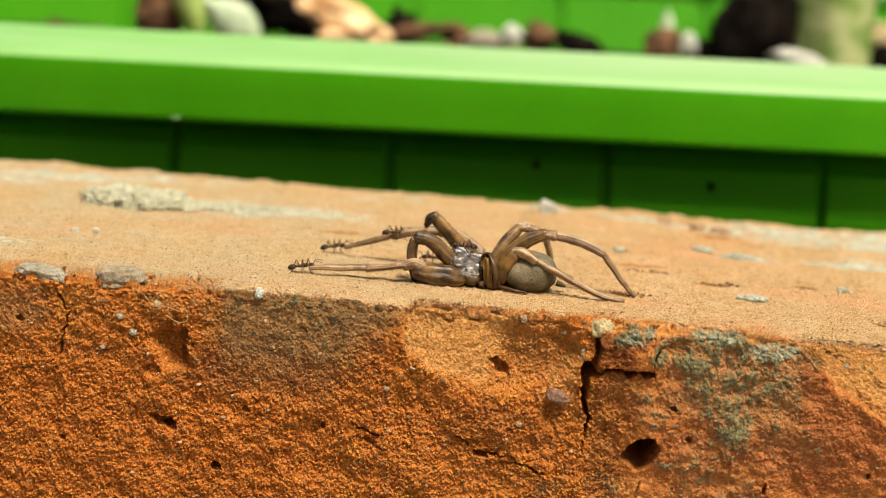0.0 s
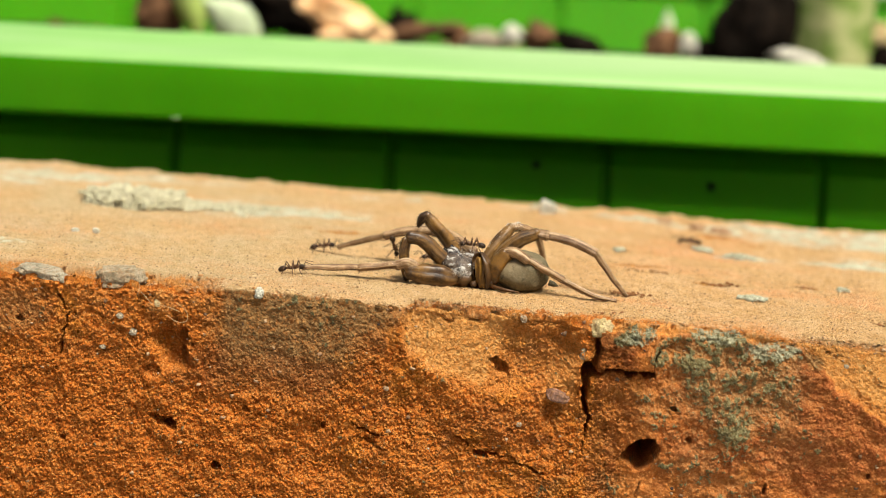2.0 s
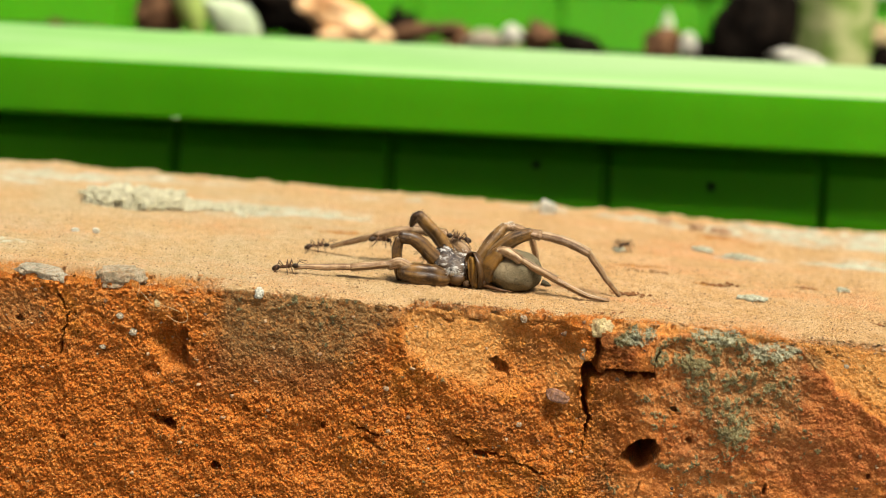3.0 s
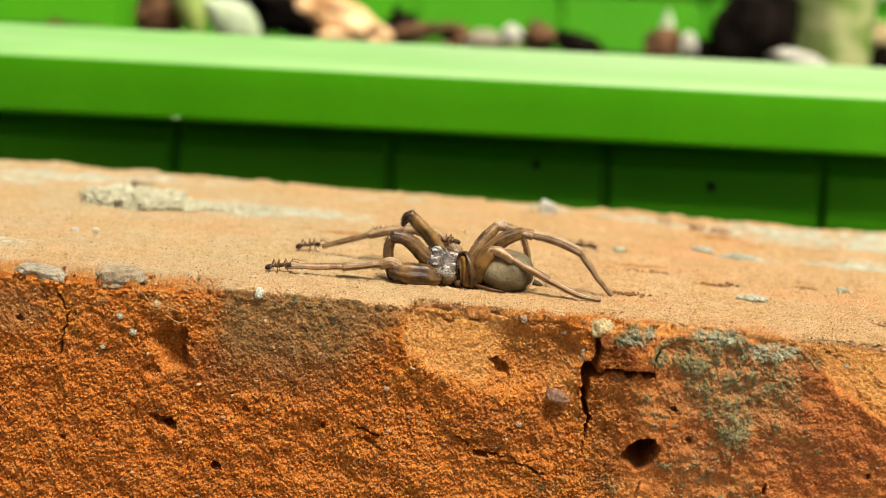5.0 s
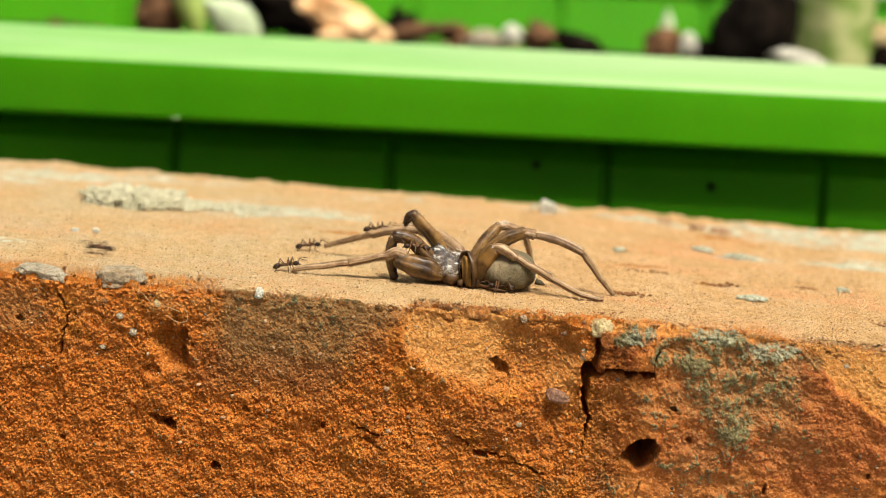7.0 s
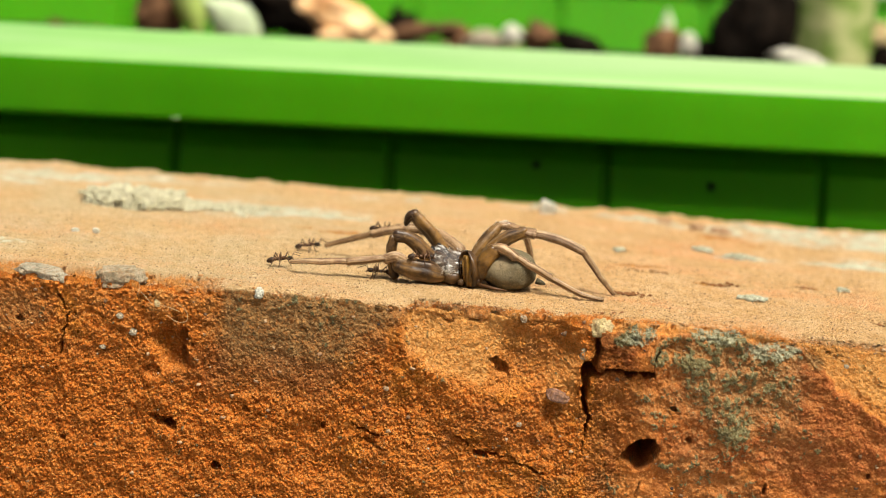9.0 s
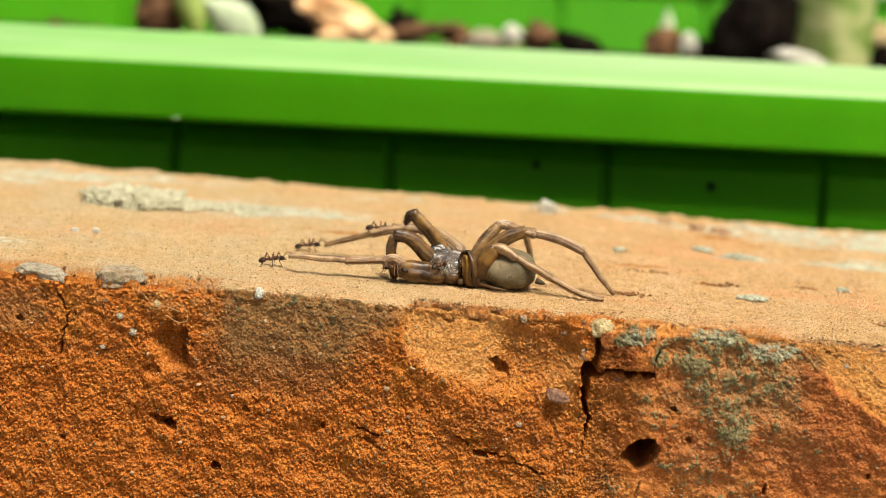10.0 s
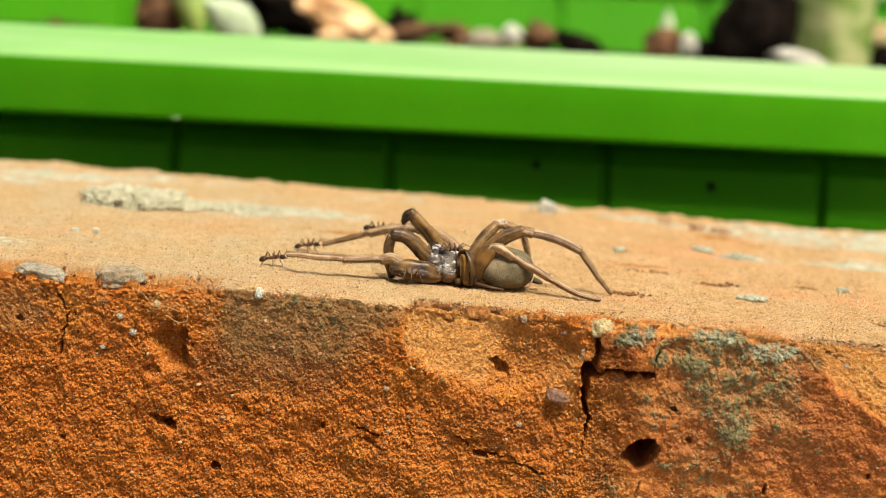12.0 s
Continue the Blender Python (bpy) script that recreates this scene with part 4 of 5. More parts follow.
# ---------------------------------------------------------------- planter
def build_planter():
    """A long green plastic trough; its own x runs along the rim, z = 0 is the outer lip's upper edge."""
    pl = thing("planter_box", pose(0, 0.124, 0.0229, 0, -1.95, 0), "long bright green plastic planter trough with thick rim", "planter")
    half, deep, bottom = 330 * MM, 318 * MM, -88.5 * MM
    # rim: one closed profile swept along each side; u runs inwards, v up
    prof = [(0.0, -12.6), (0.0, -12.0), (0.0, -6), (0.0, -1.5), (0.1, -0.7), (0.5, 0.1), (1.2, 0.6), (2.0, 0.85), (3.0, 1.05), (6, 1.45), (14, 2.4), (22, 3.35), (25.5, 3.7), (26.6, 3.6), (27.2, 3.1), (27.4, 2.2), (27.4, -3.0),
            (25.6, -3.0), (25.4, 0.8), (20, 0.4), (12, -0.6), (4, -1.8), (2.4, -3.0), (2.0, -12.9), (1.2, -13.3), (0.4, -13.2)]
    bm = bmesh.new()
    corners = [(-half, 0), (half, 0), (half, deep), (-half, deep)]
    ins = [(1, 1), (-1, 1), (-1, -1), (1, -1)]
    loops = [[bm.verts.new((cx + ix * u * MM, cy + iy * u * MM, v * MM)) for u, v in prof] for (cx, cy), (ix, iy) in zip(corners, ins)]
    n = len(prof)
    for a, b in zip(loops, loops[1:] + loops[:1]):
        for k in range(n):
            bm.faces.new((a[k], b[k], b[(k + 1) % n], a[(k + 1) % n]))
    # upper faces get the paler copy of the plastic, with painted sky sheen
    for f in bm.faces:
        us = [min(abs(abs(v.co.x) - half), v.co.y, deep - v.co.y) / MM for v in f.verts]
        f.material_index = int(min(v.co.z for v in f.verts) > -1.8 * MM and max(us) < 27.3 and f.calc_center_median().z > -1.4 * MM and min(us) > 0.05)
    part("rim", bm, PLASTIC, pl).data.materials.append(SHEEN_PLASTIC)
    # front wall of the body in upright panels with narrow grooves between them
    def wall(name, profile, x0, x1, groove, inward, pitch):
        bm = bmesh.new()
        t = 2.2 * MM * inward
        xs = [x0]
        x = groove - pitch * 12
        while x < x1 - 3 * MM:
            if x > x0 + 3 * MM:
                xs += [x - 1.3 * MM, x - 0.5 * MM, x + 0.5 * MM, x + 1.3 * MM]
            x += pitch
        xs.append(x1)
        cols = []
        for k, x in enumerate(xs):
            inset = 2.4 * MM * inward if 0 < k < len(xs) - 1 and (k - 1) % 4 in (1, 2) else 0.0
            cols.append([bm.verts.new((x, yy + inset + o, z)) for o, line in ((0, profile), (t, profile[::-1])) for yy, z in line])
        for a, b in zip(cols, cols[1:]):
            for k in range(len(a)):
                bm.faces.new((a[k], a[(k + 1) % len(a)], b[(k + 1) % len(a)], b[k]))
        bm.faces.new(cols[0])
        bm.faces.new(cols[-1][::-1])
        part(name, bm, PLASTIC, pl, flat=True)
    wall("front_wall", [(21 * MM, -0.7 * MM), (21 * MM, -15 * MM), (15 * MM, -17.0 * MM), (10.8 * MM, -20 * MM), (8.6 * MM, -30 * MM), (13 * MM, bottom)], -half + 25 * MM, half - 25 * MM, -14.1 * MM, 1, 48.6 * MM)
    wall("back_wall", [(deep - 27.0 * MM, -0.7 * MM), (deep - 66 * MM, bottom)], -half + 25 * MM, half - 25 * MM, 34.4 * MM, 1, 52.0 * MM)
    for s in (-1, 1):
        bm = bmesh.new()
        a, b = s * (half - 25 * MM), s * (half - 36 * MM)
        vs = [bm.verts.new(p) for p in ((a, 25 * MM, 0), (a, deep - 26 * MM, 0), (b, deep - 80 * MM, bottom), (b, 36 * MM, bottom),
                                        (a - s * 2 * MM, 25 * MM, 0), (a - s * 2 * MM, deep - 26 * MM, 0), (b - s * 2 * MM, deep - 80 * MM, bottom), (b - s * 2 * MM, 36 * MM, bottom))]
        for f in ((0, 1, 2, 3), (4, 5, 6, 7), (0, 1, 5, 4), (1, 2, 6, 5), (2, 3, 7, 6), (3, 0, 4, 7)):
            bm.faces.new([vs[i] for i in f])
        part("end_wall", bm, PLASTIC, pl, flat=True)
    # small grimy specks on the front wall
    for x, z in ((18.6, -22.6), (58.0, -25.6)):
        bm = bmesh.new()
        blob(bm, (0, 0, 0), (0.9 * MM, 0.3 * MM, 1.0 * MM), 0.4, int(x + 90), 2)
        o = part("dirt_speck", bm, BARK, pl, "dark speck of dirt")
        o.matrix_basis = pose(x * MM, (9.7 if z > -25 else 8.7) * MM, (z + 2.3) * MM)
    bm = bmesh.new()
    blob(bm, (0, 0, 0), (1.8 * MM, 0.5 * MM, 0.4 * MM), 0.3, 3, 2)
    part("nick", bm, SHEEN_PLASTIC, pl, "pale scuffed nick in the rim").matrix_basis = pose(-61.4 * MM, 0.35 * MM, -12.6 * MM)
    return pl


def soil_z(x, y=0.25):
    """The soil lies heaped towards the front rim and falls off to the back."""
    return 0.0118 + 0.034 * x - 0.0085 * max(0.0, min(1.0, (y - 0.275) / 0.08))


def build_planting():
    bm = bmesh.new()
    nx, ny = 160, 50
    xs, ys = np.linspace(-0.30, 0.30, nx), np.linspace(0.144, 0.400, ny)
    co = np.array([(x, y, 0) for y in ys for x in xs])
    h = 2.2 * fbm(co, 0.03, 4, 0.55, 51) + 1.2 * fbm(co, 0.008, 3, 0.6, 61)
    vs = [bm.verts.new((x, y, soil_z(x, y) + k * MM - 0.002)) for (x, y, _), k in zip(co, h)]
    for r in range(ny - 1):
        for c in range(nx - 1):
            i = r * nx + c
            bm.faces.new((vs[i], vs[i + 1], vs[i + nx + 1], vs[i + nx]))
    tagged(part("soil", bm, SOIL), "dark crumbly potting soil filling the planter", "soil", kind="stuff")

    def lump(name, at, size, material, label, category, turn=(0, 0, 0), seed=1, wobble=0.3):
        bm = bmesh.new()
        blob(bm, (0, 0, 0), [s * MM for s in size], wobble, seed, 4, None, 1.5)
        ob = part(name, bm, material)
        ob.matrix_basis = pose(at[0] * MM, at[1] * MM, at[2] * MM, *turn)
        return tagged(ob, label, category)

    def leaf(name, at, length, width, material, label, turn, cup=0.25, thick=0.7, crumple=0.5):
        """A curved leaf blade with a raised midrib, its tip along +z."""
        bm = bmesh.new()
        n, m = 14, 8
        sides = []
        for s in (1, -1):
            g = []
            for i in range(n + 1):
                f = i / n
                wd = width * math.sin(math.pi * min(0.999, 0.06 + 0.93 * f) ** 0.8) * 0.5
                g.append([bm.verts.new(((2 * j / m - 1) * wd * MM, (crumple * noise.noise((j * 0.7, i * 0.5, length)) + cup * width * (2 * j / m - 1) ** 2 + s * thick * 0.5 + 0.10 * length * f * f) * MM, length * f * MM))
                          for j in range(m + 1)])
            sides.append(g)
        for g in sides:
            for i in range(n):
                for j in range(m):
                    bm.faces.new((g[i][j], g[i][j + 1], g[i + 1][j + 1], g[i + 1][j]))
        a, b = sides
        for i in range(n):
            for j in (0, m):
                bm.faces.new((a[i][j], a[i + 1][j], b[i + 1][j], b[i][j]))
        ob = part(name, bm, material)
        ob.matrix_basis = pose(at[0] * MM, at[1] * MM, at[2] * MM, *turn)
        return tagged(ob, label, "leaf")

    lump("bark_chunk", (82.5, 252, 27), (10.8, 9, 15), BARK, "black charred bark chunk in the planter", "bark", (0, 6, 0), 3, 0.3)
    lump("bark_chunk", (-56, 266, 23), (15.5, 9, 11), BARK, "black bark chunk lying in the planter", "bark", (0, 6, 0), 5, 0.35)
    lump("bark_chunk", (-17.8, 258, 19.5), (4.6, 4, 4.6), BARK, "small black bark chunk in the planter", "bark", (0, 0, 0), 6, 0.35)
    lump("bark_chunk", (32.5, 258, 19.2), (7.4, 6, 3.0), BARK, "small black bark chunk in the planter", "bark", (0, 12, 0), 7, 0.35)
    lump("bark_chunk", (70.5, 256, 20.5), (4.6, 4, 4.0), BARK, "small black bark chunk in the planter", "bark", (0, 20, 0), 17, 0.35)
    lump("pale_stone", (91.5, 226, 22.5), (8.8, 4, 2.7), PALE, "flat pale stone lying in the planter", "stone", (0, 11, 0), 8, 0.15)
    lump("white_pebble", (14.1, 252, 20.6), (3.1, 3, 3.0), PALE, "white pebble among litter in the planter", "pebble", (0, 0, 0), 9, 0.15)
    lump("stone", (56.6, 254, 21.0), (5.6, 5, 4.4), BROWN, "grey-brown stone among litter in the planter", "stone", (0, -14, 0), 10, 0.3)
    lump("stone", (63.6, 250, 22.0), (2.7, 3, 3.6), PALE, "pale grey stone in the planter", "stone", (0, 0, 0), 11, 0.2)
    lump("litter_lump", (21.8, 254, 20.6), (5.2, 5, 4.2), BROWN, "brown clod of leaf litter in the planter", "litter", (0, 12, 0), 12, 0.4)
    lump("litter_lump", (-1.0, 256, 19.0), (4.0, 4, 4.0), BROWN, "reddish clod of leaf litter in the planter", "litter", (0, -6, 0), 13, 0.4)
    lump("litter_lump", (6.5, 254, 18.6), (6, 4, 2.6), GREY, "greyish clod of leaf litter in the planter", "litter", (0, 0, 0), 14, 0.4)
    lump("litter_lump", (-85.0, 256, 19.5), (6.6, 6, 10.0), BROWN, "reddish brown clod standing in the planter", "litter", (0, 4, 0), 15, 0.3)
    lump("litter_lump", (118.5, 256, 29.0), (3.6, 4, 4.0), CREAM, "pinkish tan clod in the planter", "litter", (0, 0, 0), 16, 0.3)
    lump("stone", (118.0, 252, 22.5), (3.6, 4, 4.6), BARK, "dark stone in the planter", "stone", (0, 0, 0), 18, 0.3)
    # plump standing stem
    bm = bmesh.new()
    tube(bm, [(0, 0, -10 * MM), (0.4 * MM, 0, 0), (0.2 * MM, 0, 14 * MM), (-0.6 * MM, 0, 30 * MM), (-1.2 * MM, 0, 48 * MM)],
         [10.6 * MM, 11.0 * MM, 11.3 * MM, 11.2 * MM, 10.4 * MM], 28, True, [1 + 0.05 * math.cos(6 * math.pi * k / 28) + 0.03 * math.cos(10 * math.pi * k / 28) for k in range(28)])
    st = part("plant_stem", bm, STEM)
    st.matrix_basis = pose(103.0 * MM, 249 * MM, 15 * MM)
    tagged(st, "thick mottled green succulent stem growing in the planter", "plant stem")
    leaf("green_leaf", (-73.0, 246, 15.0), 26, 11, LEAF, "upright pale green leaf in the planter", (8, -12, 10))
    leaf("fallen_leaf", (-55.6, 238, 14.6), 19, 11.5, PALE_LEAF, "pale greyish green leaf lying in the planter", (10, -56, 0), 0.12, 1.2)
    lump("dry_leaf", (-31.5, 240, 21.6), (12.5, 5, 4.4), TAN, "rolled dry tan leaf lying in the planter", "leaf", (0, 21, 0), 21, 0.35)
    lump("dry_leaf", (-35.0, 236, 17.6), (4.6, 3, 2.6), TAN, "curled dry orange leaf lying in the planter", "leaf", (0, -10, 0), 22, 0.4)
    leaf("dry_leaf", (-20.5, 250, 18.2), 20, 5, BROWN, "dry brown leaf lying in the planter", (0, 80, 0), 0.3, 1.2)
    leaf("green_leaf", (58.4, 258, 21), 10.5, 4.4, PALE_LEAF, "small pale upright leaf in the planter", (0, -3, 0))
    leaf("dry_leaf", (-112.5, 252, 11.6), 4.5, 3, BROWN, "small dry reddish leaf in the planter", (0, -50, 0), 0.3, 1.0)
    # loose litter chips all over the soil
    rng, lumps = random.Random(33), []
    for k in range(420):
        x, y, q = rng.uniform(-170, 170), rng.uniform(190, 345), rng.uniform(0.8, 2.6)
        lumps.append((x, y, soil_z(x * MM, y * MM) / MM + 0.5 * q, q * rng.uniform(0.8, 2), q, q * 0.7, rng.uniform(0, 3)))
    m = Mat("litter_chips", 0.9, 0.2)
    m.colour(m.mix(m.ramp(m.island(), 0.2, 0.95), (0.015, 0.01, 0.008), (0.30, 0.19, 0.11)))
    tagged(heap("bark_litter", lumps, m.m, 2, 0.14, 5), "mixed brown bark chips and litter on the soil", "litter", kind="stuff")


build_planter()
build_planting()


# ---------------------------------------------------------------- spider
def limb(name, pts, radii, material, parent, seed, hairs=24, origin=(0, 0, 0), label="", sides=22, pale=False):
    """A leg segment: an uneven tube through pts (mm), closed by rounded ends, with fine hairs."""
    rng = random.Random(seed)
    o = Vector(origin)
    src = [Vector(p) - o for p in pts]
    # resample with a smooth curve
    fine, rr = [], []
    n = len(src)
    for i in range(n - 1):
        p0, p1, p2, p3 = src[max(i - 1, 0)], src[i], src[i + 1], src[min(i + 2, n - 1)]
        steps = 7
        for k in range(steps + (i == n - 2)):
            f = k / steps
            fine.append(0.5 * ((2 * p1) + (p2 - p0) * f + (2 * p0 - 5 * p1 + 4 * p2 - p3) * f * f + (3 * p1 - p0 - 3 * p2 + p3) * f ** 3))
            rr.append(radii[i] * (1 - f) + radii[i + 1] * f)
    span = len(rr) - 1
    rr = [r * (0.86 + 0.14 * min(1, i / span / 0.25) + 0.10 * max(0, (i / span - 0.86) / 0.14)) for i, r in enumerate(rr)]
    head, tail = (fine[0] - fine[1]).normalized(), (fine[-1] - fine[-2]).normalized()
    r0, r1 = rr[0], rr[-1]
    fine = [fine[0] + head * r0 * 0.75, fine[0] + head * r0 * 0.45] + fine + [fine[-1] + tail * r1 * 0.45, fine[-1] + tail * r1 * 0.75]
    rr = [r0 * 0.35, r0 * 0.8] + rr + [r1 * 0.8, r1 * 0.35]
    turn, bm = rng.uniform(0, 6.283), bmesh.new()
    flute = [1 + 0.13 * math.cos(4 * math.pi * k / sides + turn) + 0.05 * math.cos(10 * math.pi * k / sides + 2 * turn) + rng.uniform(-0.075, 0.075) for k in range(sides)]
    tube(bm, [p * MM for p in fine], [r * MM * (1 + 0.012 * math.sin(i * 2.1 + seed)) for i, r in enumerate(rr)], sides, True, flute)
    for v in bm.verts:
        v.co += noise.noise_vector(v.co * 420 + Vector((seed, 0, 0))) * 0.00016 + noise.noise_vector(v.co * 1500) * 0.00005
    spots = []
    for k in range(hairs * (4 if pale else 16)):
        i = rng.randrange(2, len(fine) - 2)
        way = (fine[i + 1] - fine[i - 1]).normalized()
        out = way.orthogonal().normalized()
        out.rotate(Matrix.Rotation(rng.uniform(0, 6.283), 3, way))
        spots.append(((fine[i] + out * rr[i] * 0.95) * MM, out + way * (2.6 if k % 3 else 1.0)))
    spikes(bm, spots, (0.40 if pale else 0.62) * MM, (0.028 if pale else 0.013) * MM)
    ob = part(name, bm, material, parent, label)
    tone = [rng.random() for k in range(sides)]
    streak = [min(1.0, max(0.0, tone[i % sides] + 0.5 * noise.noise((i % sides * 0.9, i // sides * 0.16, seed)))) if i < sides * len(fine) else 0.5
              for i in range(len(ob.data.vertices))]
    ob.data.attributes.new("streak", "FLOAT", "POINT").data.foreach_set("value", streak)
    ob.data.materials.append(PALE_HAIR if pale else HAIR if material == LEG else DARK_HAIR)
    ob.location = o * MM
    return ob


def build_spider():
    sp = thing("spider", pose(0, 0, 0), "dead brown spider with drawn-up legs, dragged across the brick", "spider")
    rng = random.Random(5)
    # front body, shiny and sunken
    bm = bmesh.new()
    vs = blob(bm, (4.9 * MM, 18.7 * MM, 2.8 * MM), (4.5 * MM, 4.1 * MM, 2.7 * MM), 0.08, 3, 4)
    for v in vs:
        x, y, z = (v.co - Vector((4.9 * MM, 18.7 * MM, 2.8 * MM))) / MM
        if z > 0:
            v.co.z += (0.9 * math.exp(-((x + 2.4) ** 2 + y * y) / 3.5) - 1.1 * math.exp(-((x - 1.0) ** 2 + y * y) / 4.0)) * MM
    spots = []
    for k in range(60):
        a, b = rng.uniform(0, 6.283), rng.uniform(0.15, 1.35)
        n = Vector((math.cos(a) * math.cos(b), math.sin(a) * math.cos(b), math.sin(b)))
        spots.append((Vector((4.9 + 4.45 * n.x, 18.7 + 4.05 * n.y, 2.8 + 2.65 * n.z)) * MM, n + Vector((-0.8, rng.uniform(-1, 1), 0.2))))
    spikes(bm, spots, 0.6 * MM, 0.016 * MM)
    part("front_body", bm, SHELL, sp, "shiny grey-brown shell with pale hairs").data.materials.append(PALE_HAIR)
    # a tuft of white hair at the side of the shell
    bm, spots = bmesh.new(), []
    for k in range(420):
        x, z = rng.gauss(4.7, 0.65), rng.gauss(2.6, 0.28)
        spots.append(((x * MM, rng.uniform(14.2, 15.2) * MM, z * MM), (rng.uniform(-1.2, 0.2), -0.4, rng.uniform(-1.0, -0.1))))
    spikes(bm, spots, 0.7 * MM, 0.016 * MM)
    tuft = part("hair_tuft", bm, PALE_HAIR, sp, "tuft of silvery white hair")
    tuft.data.materials.append(PALE_HAIR)
    bm = bmesh.new()
    blob(bm, (1.6 * MM, 18.4 * MM, 1.9 * MM), (1.6 * MM, 1.7 * MM, 1.5 * MM), 0.1, 6, 3)
    blob(bm, (1.4 * MM, 20.8 * MM, 1.9 * MM), (1.6 * MM, 1.5 * MM, 1.5 * MM), 0.1, 7, 3)
    part("jaws", bm, FEMUR, sp, "dark brown paired jaws")
    for x, y, z, r in ((2.1, 17.7, 5.2, 0.36), (2.9, 18.6, 5.75, 0.34), (1.6, 19.0, 5.2, 0.26), (2.7, 19.9, 5.75, 0.34), (1.6, 20.2, 5.1, 0.3), (3.5, 17.4, 5.3, 0.28)):
        bm = bmesh.new()
        blob(bm, (x * MM, y * MM, z * MM), (r * MM,) * 3, 0, 1, 2)
        part("eye", bm, EYE_BLACK, sp, "glossy black eye")
    bm = bmesh.new()
    blob(bm, (9.6 * MM, 18.3 * MM, 2.0 * MM), (1.5 * MM, 1.0 * MM, 0.9 * MM), 0.1, 2, 3)
    part("waist", bm, FEMUR, sp)
    # hind body, velvety and sagging
    bm = bmesh.new()
    vs = blob(bm, (14.6 * MM, 17.0 * MM, 3.0 * MM), (4.7 * MM, 4.1 * MM, 3.2 * MM), 0.05, 9, 4, None, 2.2, 0.86)
    for v in vs:
        f = (v.co.x / MM - 10.0) / 10.0
        v.co.z += (0.3 - 0.35 * max(0.0, f - 0.5)) * MM * (1 if v.co.z > 2.5 * MM else 0.2)
        v.co.z = max(v.co.z, 0.05 * MM)
    spots = []
    for k in range(1400):
        a, b = rng.uniform(0, 6.283), rng.uniform(-0.6, 1.4)
        n = Vector((math.cos(a) * math.cos(b), math.sin(a) * math.cos(b), math.sin(b)))
        spots.append((Vector((14.6 + 4.75 * n.x, 17.0 + 4.1 * n.y, max(0.2, 3.1 + 3.2 * n.z))) * MM, n * 0.5 + Vector((1.0, 0, -0.1))))
    spikes(bm, spots, 0.42 * MM, 0.012 * MM)
    hind = part("hind_body", bm, ABDOMEN, sp, "olive-grey velvety sagging hind body with a paler back")
    hind.data.materials.append(DOWN)
    pale_back = [math.exp(-((v.co.x / MM - 12.4) / 2.6) ** 2 - ((v.co.z / MM - 5.2) / 2.0) ** 2) for v in hind.data.vertices]
    hind.data.attributes.new("back", "FLOAT", "POINT").data.foreach_set("value", pale_back)
    bm = bmesh.new()
    tube(bm, [(19.4 * MM, 17 * MM, 1.6 * MM), (20.4 * MM, 17 * MM, 1.3 * MM), (21.0 * MM, 17 * MM, 1.1 * MM)], [0.55 * MM, 0.42 * MM, 0.12 * MM], 8)
    part("spinneret", bm, ABDOMEN, sp)
    bm = bmesh.new()
    tube(bm, [(9.0 * MM, 14.6 * MM, 0.8 * MM), (12.5 * MM, 13.4 * MM, 0.45 * MM), (14.6 * MM, 13.2 * MM, 0.3 * MM)], [0.34 * MM, 0.24 * MM, 0.1 * MM], 8)
    part("shed_limb", bm, ANT_BROWN, sp)

    # near first leg: an arch that ends on the brick
    leg = limb("leg", [(3.2, 17.6, 2.4), (0.3, 17.2, 5.0), (-2.4, 16.8, 7.1), (-4.4, 16.5, 7.4)], [1.15, 1.15, 1.0, 0.85], FEMUR, sp, 1)
    limb("lower_leg", [(-4.9, 16.5, 7.0), (-5.2, 16.5, 5.0), (-4.9, 16.4, 2.6), (-4.2, 16.4, 0.5)], [0.85, 0.82, 0.75, 0.6], FEMUR, leg, 2)
    # near second leg, stretched out along the brick; shin and foot swing at the knee
    near = limb("leg", [(3.6, 15.2, 1.35), (1.4, 14.9, 1.55), (-1.4, 14.6, 1.75), (-3.9, 14.5, 2.0)], [1.15, 1.6, 1.6, 1.05], FEMUR, sp, 3, 70)
    bm = bmesh.new()
    blob(bm, (5.1 * MM, 15.5 * MM, 1.3 * MM), (1.7 * MM, 1.2 * MM, 1.15 * MM), 0.1, 12, 3)
    part("hip", bm, FEMUR, sp, "shiny brown hip joint")
    knee = (-3.6, 14.5, 3.0)
    low = [limb("patella", [(-2.6, 14.5, 2.75), (-4.4, 14.5, 3.35), (-6.0, 14.5, 2.9)], [0.72, 0.88, 0.76], LEG, near, 4, 16, knee),
           limb("shin", [(-6.0, 14.5, 2.95), (-9.0, 14.5, 2.45), (-12.2, 14.5, 1.85)], [0.72, 0.75, 0.70], LEG, near, 5, 24, knee),
           limb("foot", [(-12.0, 14.5, 1.95), (-16.5, 14.7, 1.55), (-21.6, 15.0, 1.05)], [0.58, 0.53, 0.39], LEG, near, 6, 30, knee)]
    # near third leg: a broken stump, a folded sheath that stands open towards the front
    bm = bmesh.new()
    rows = []
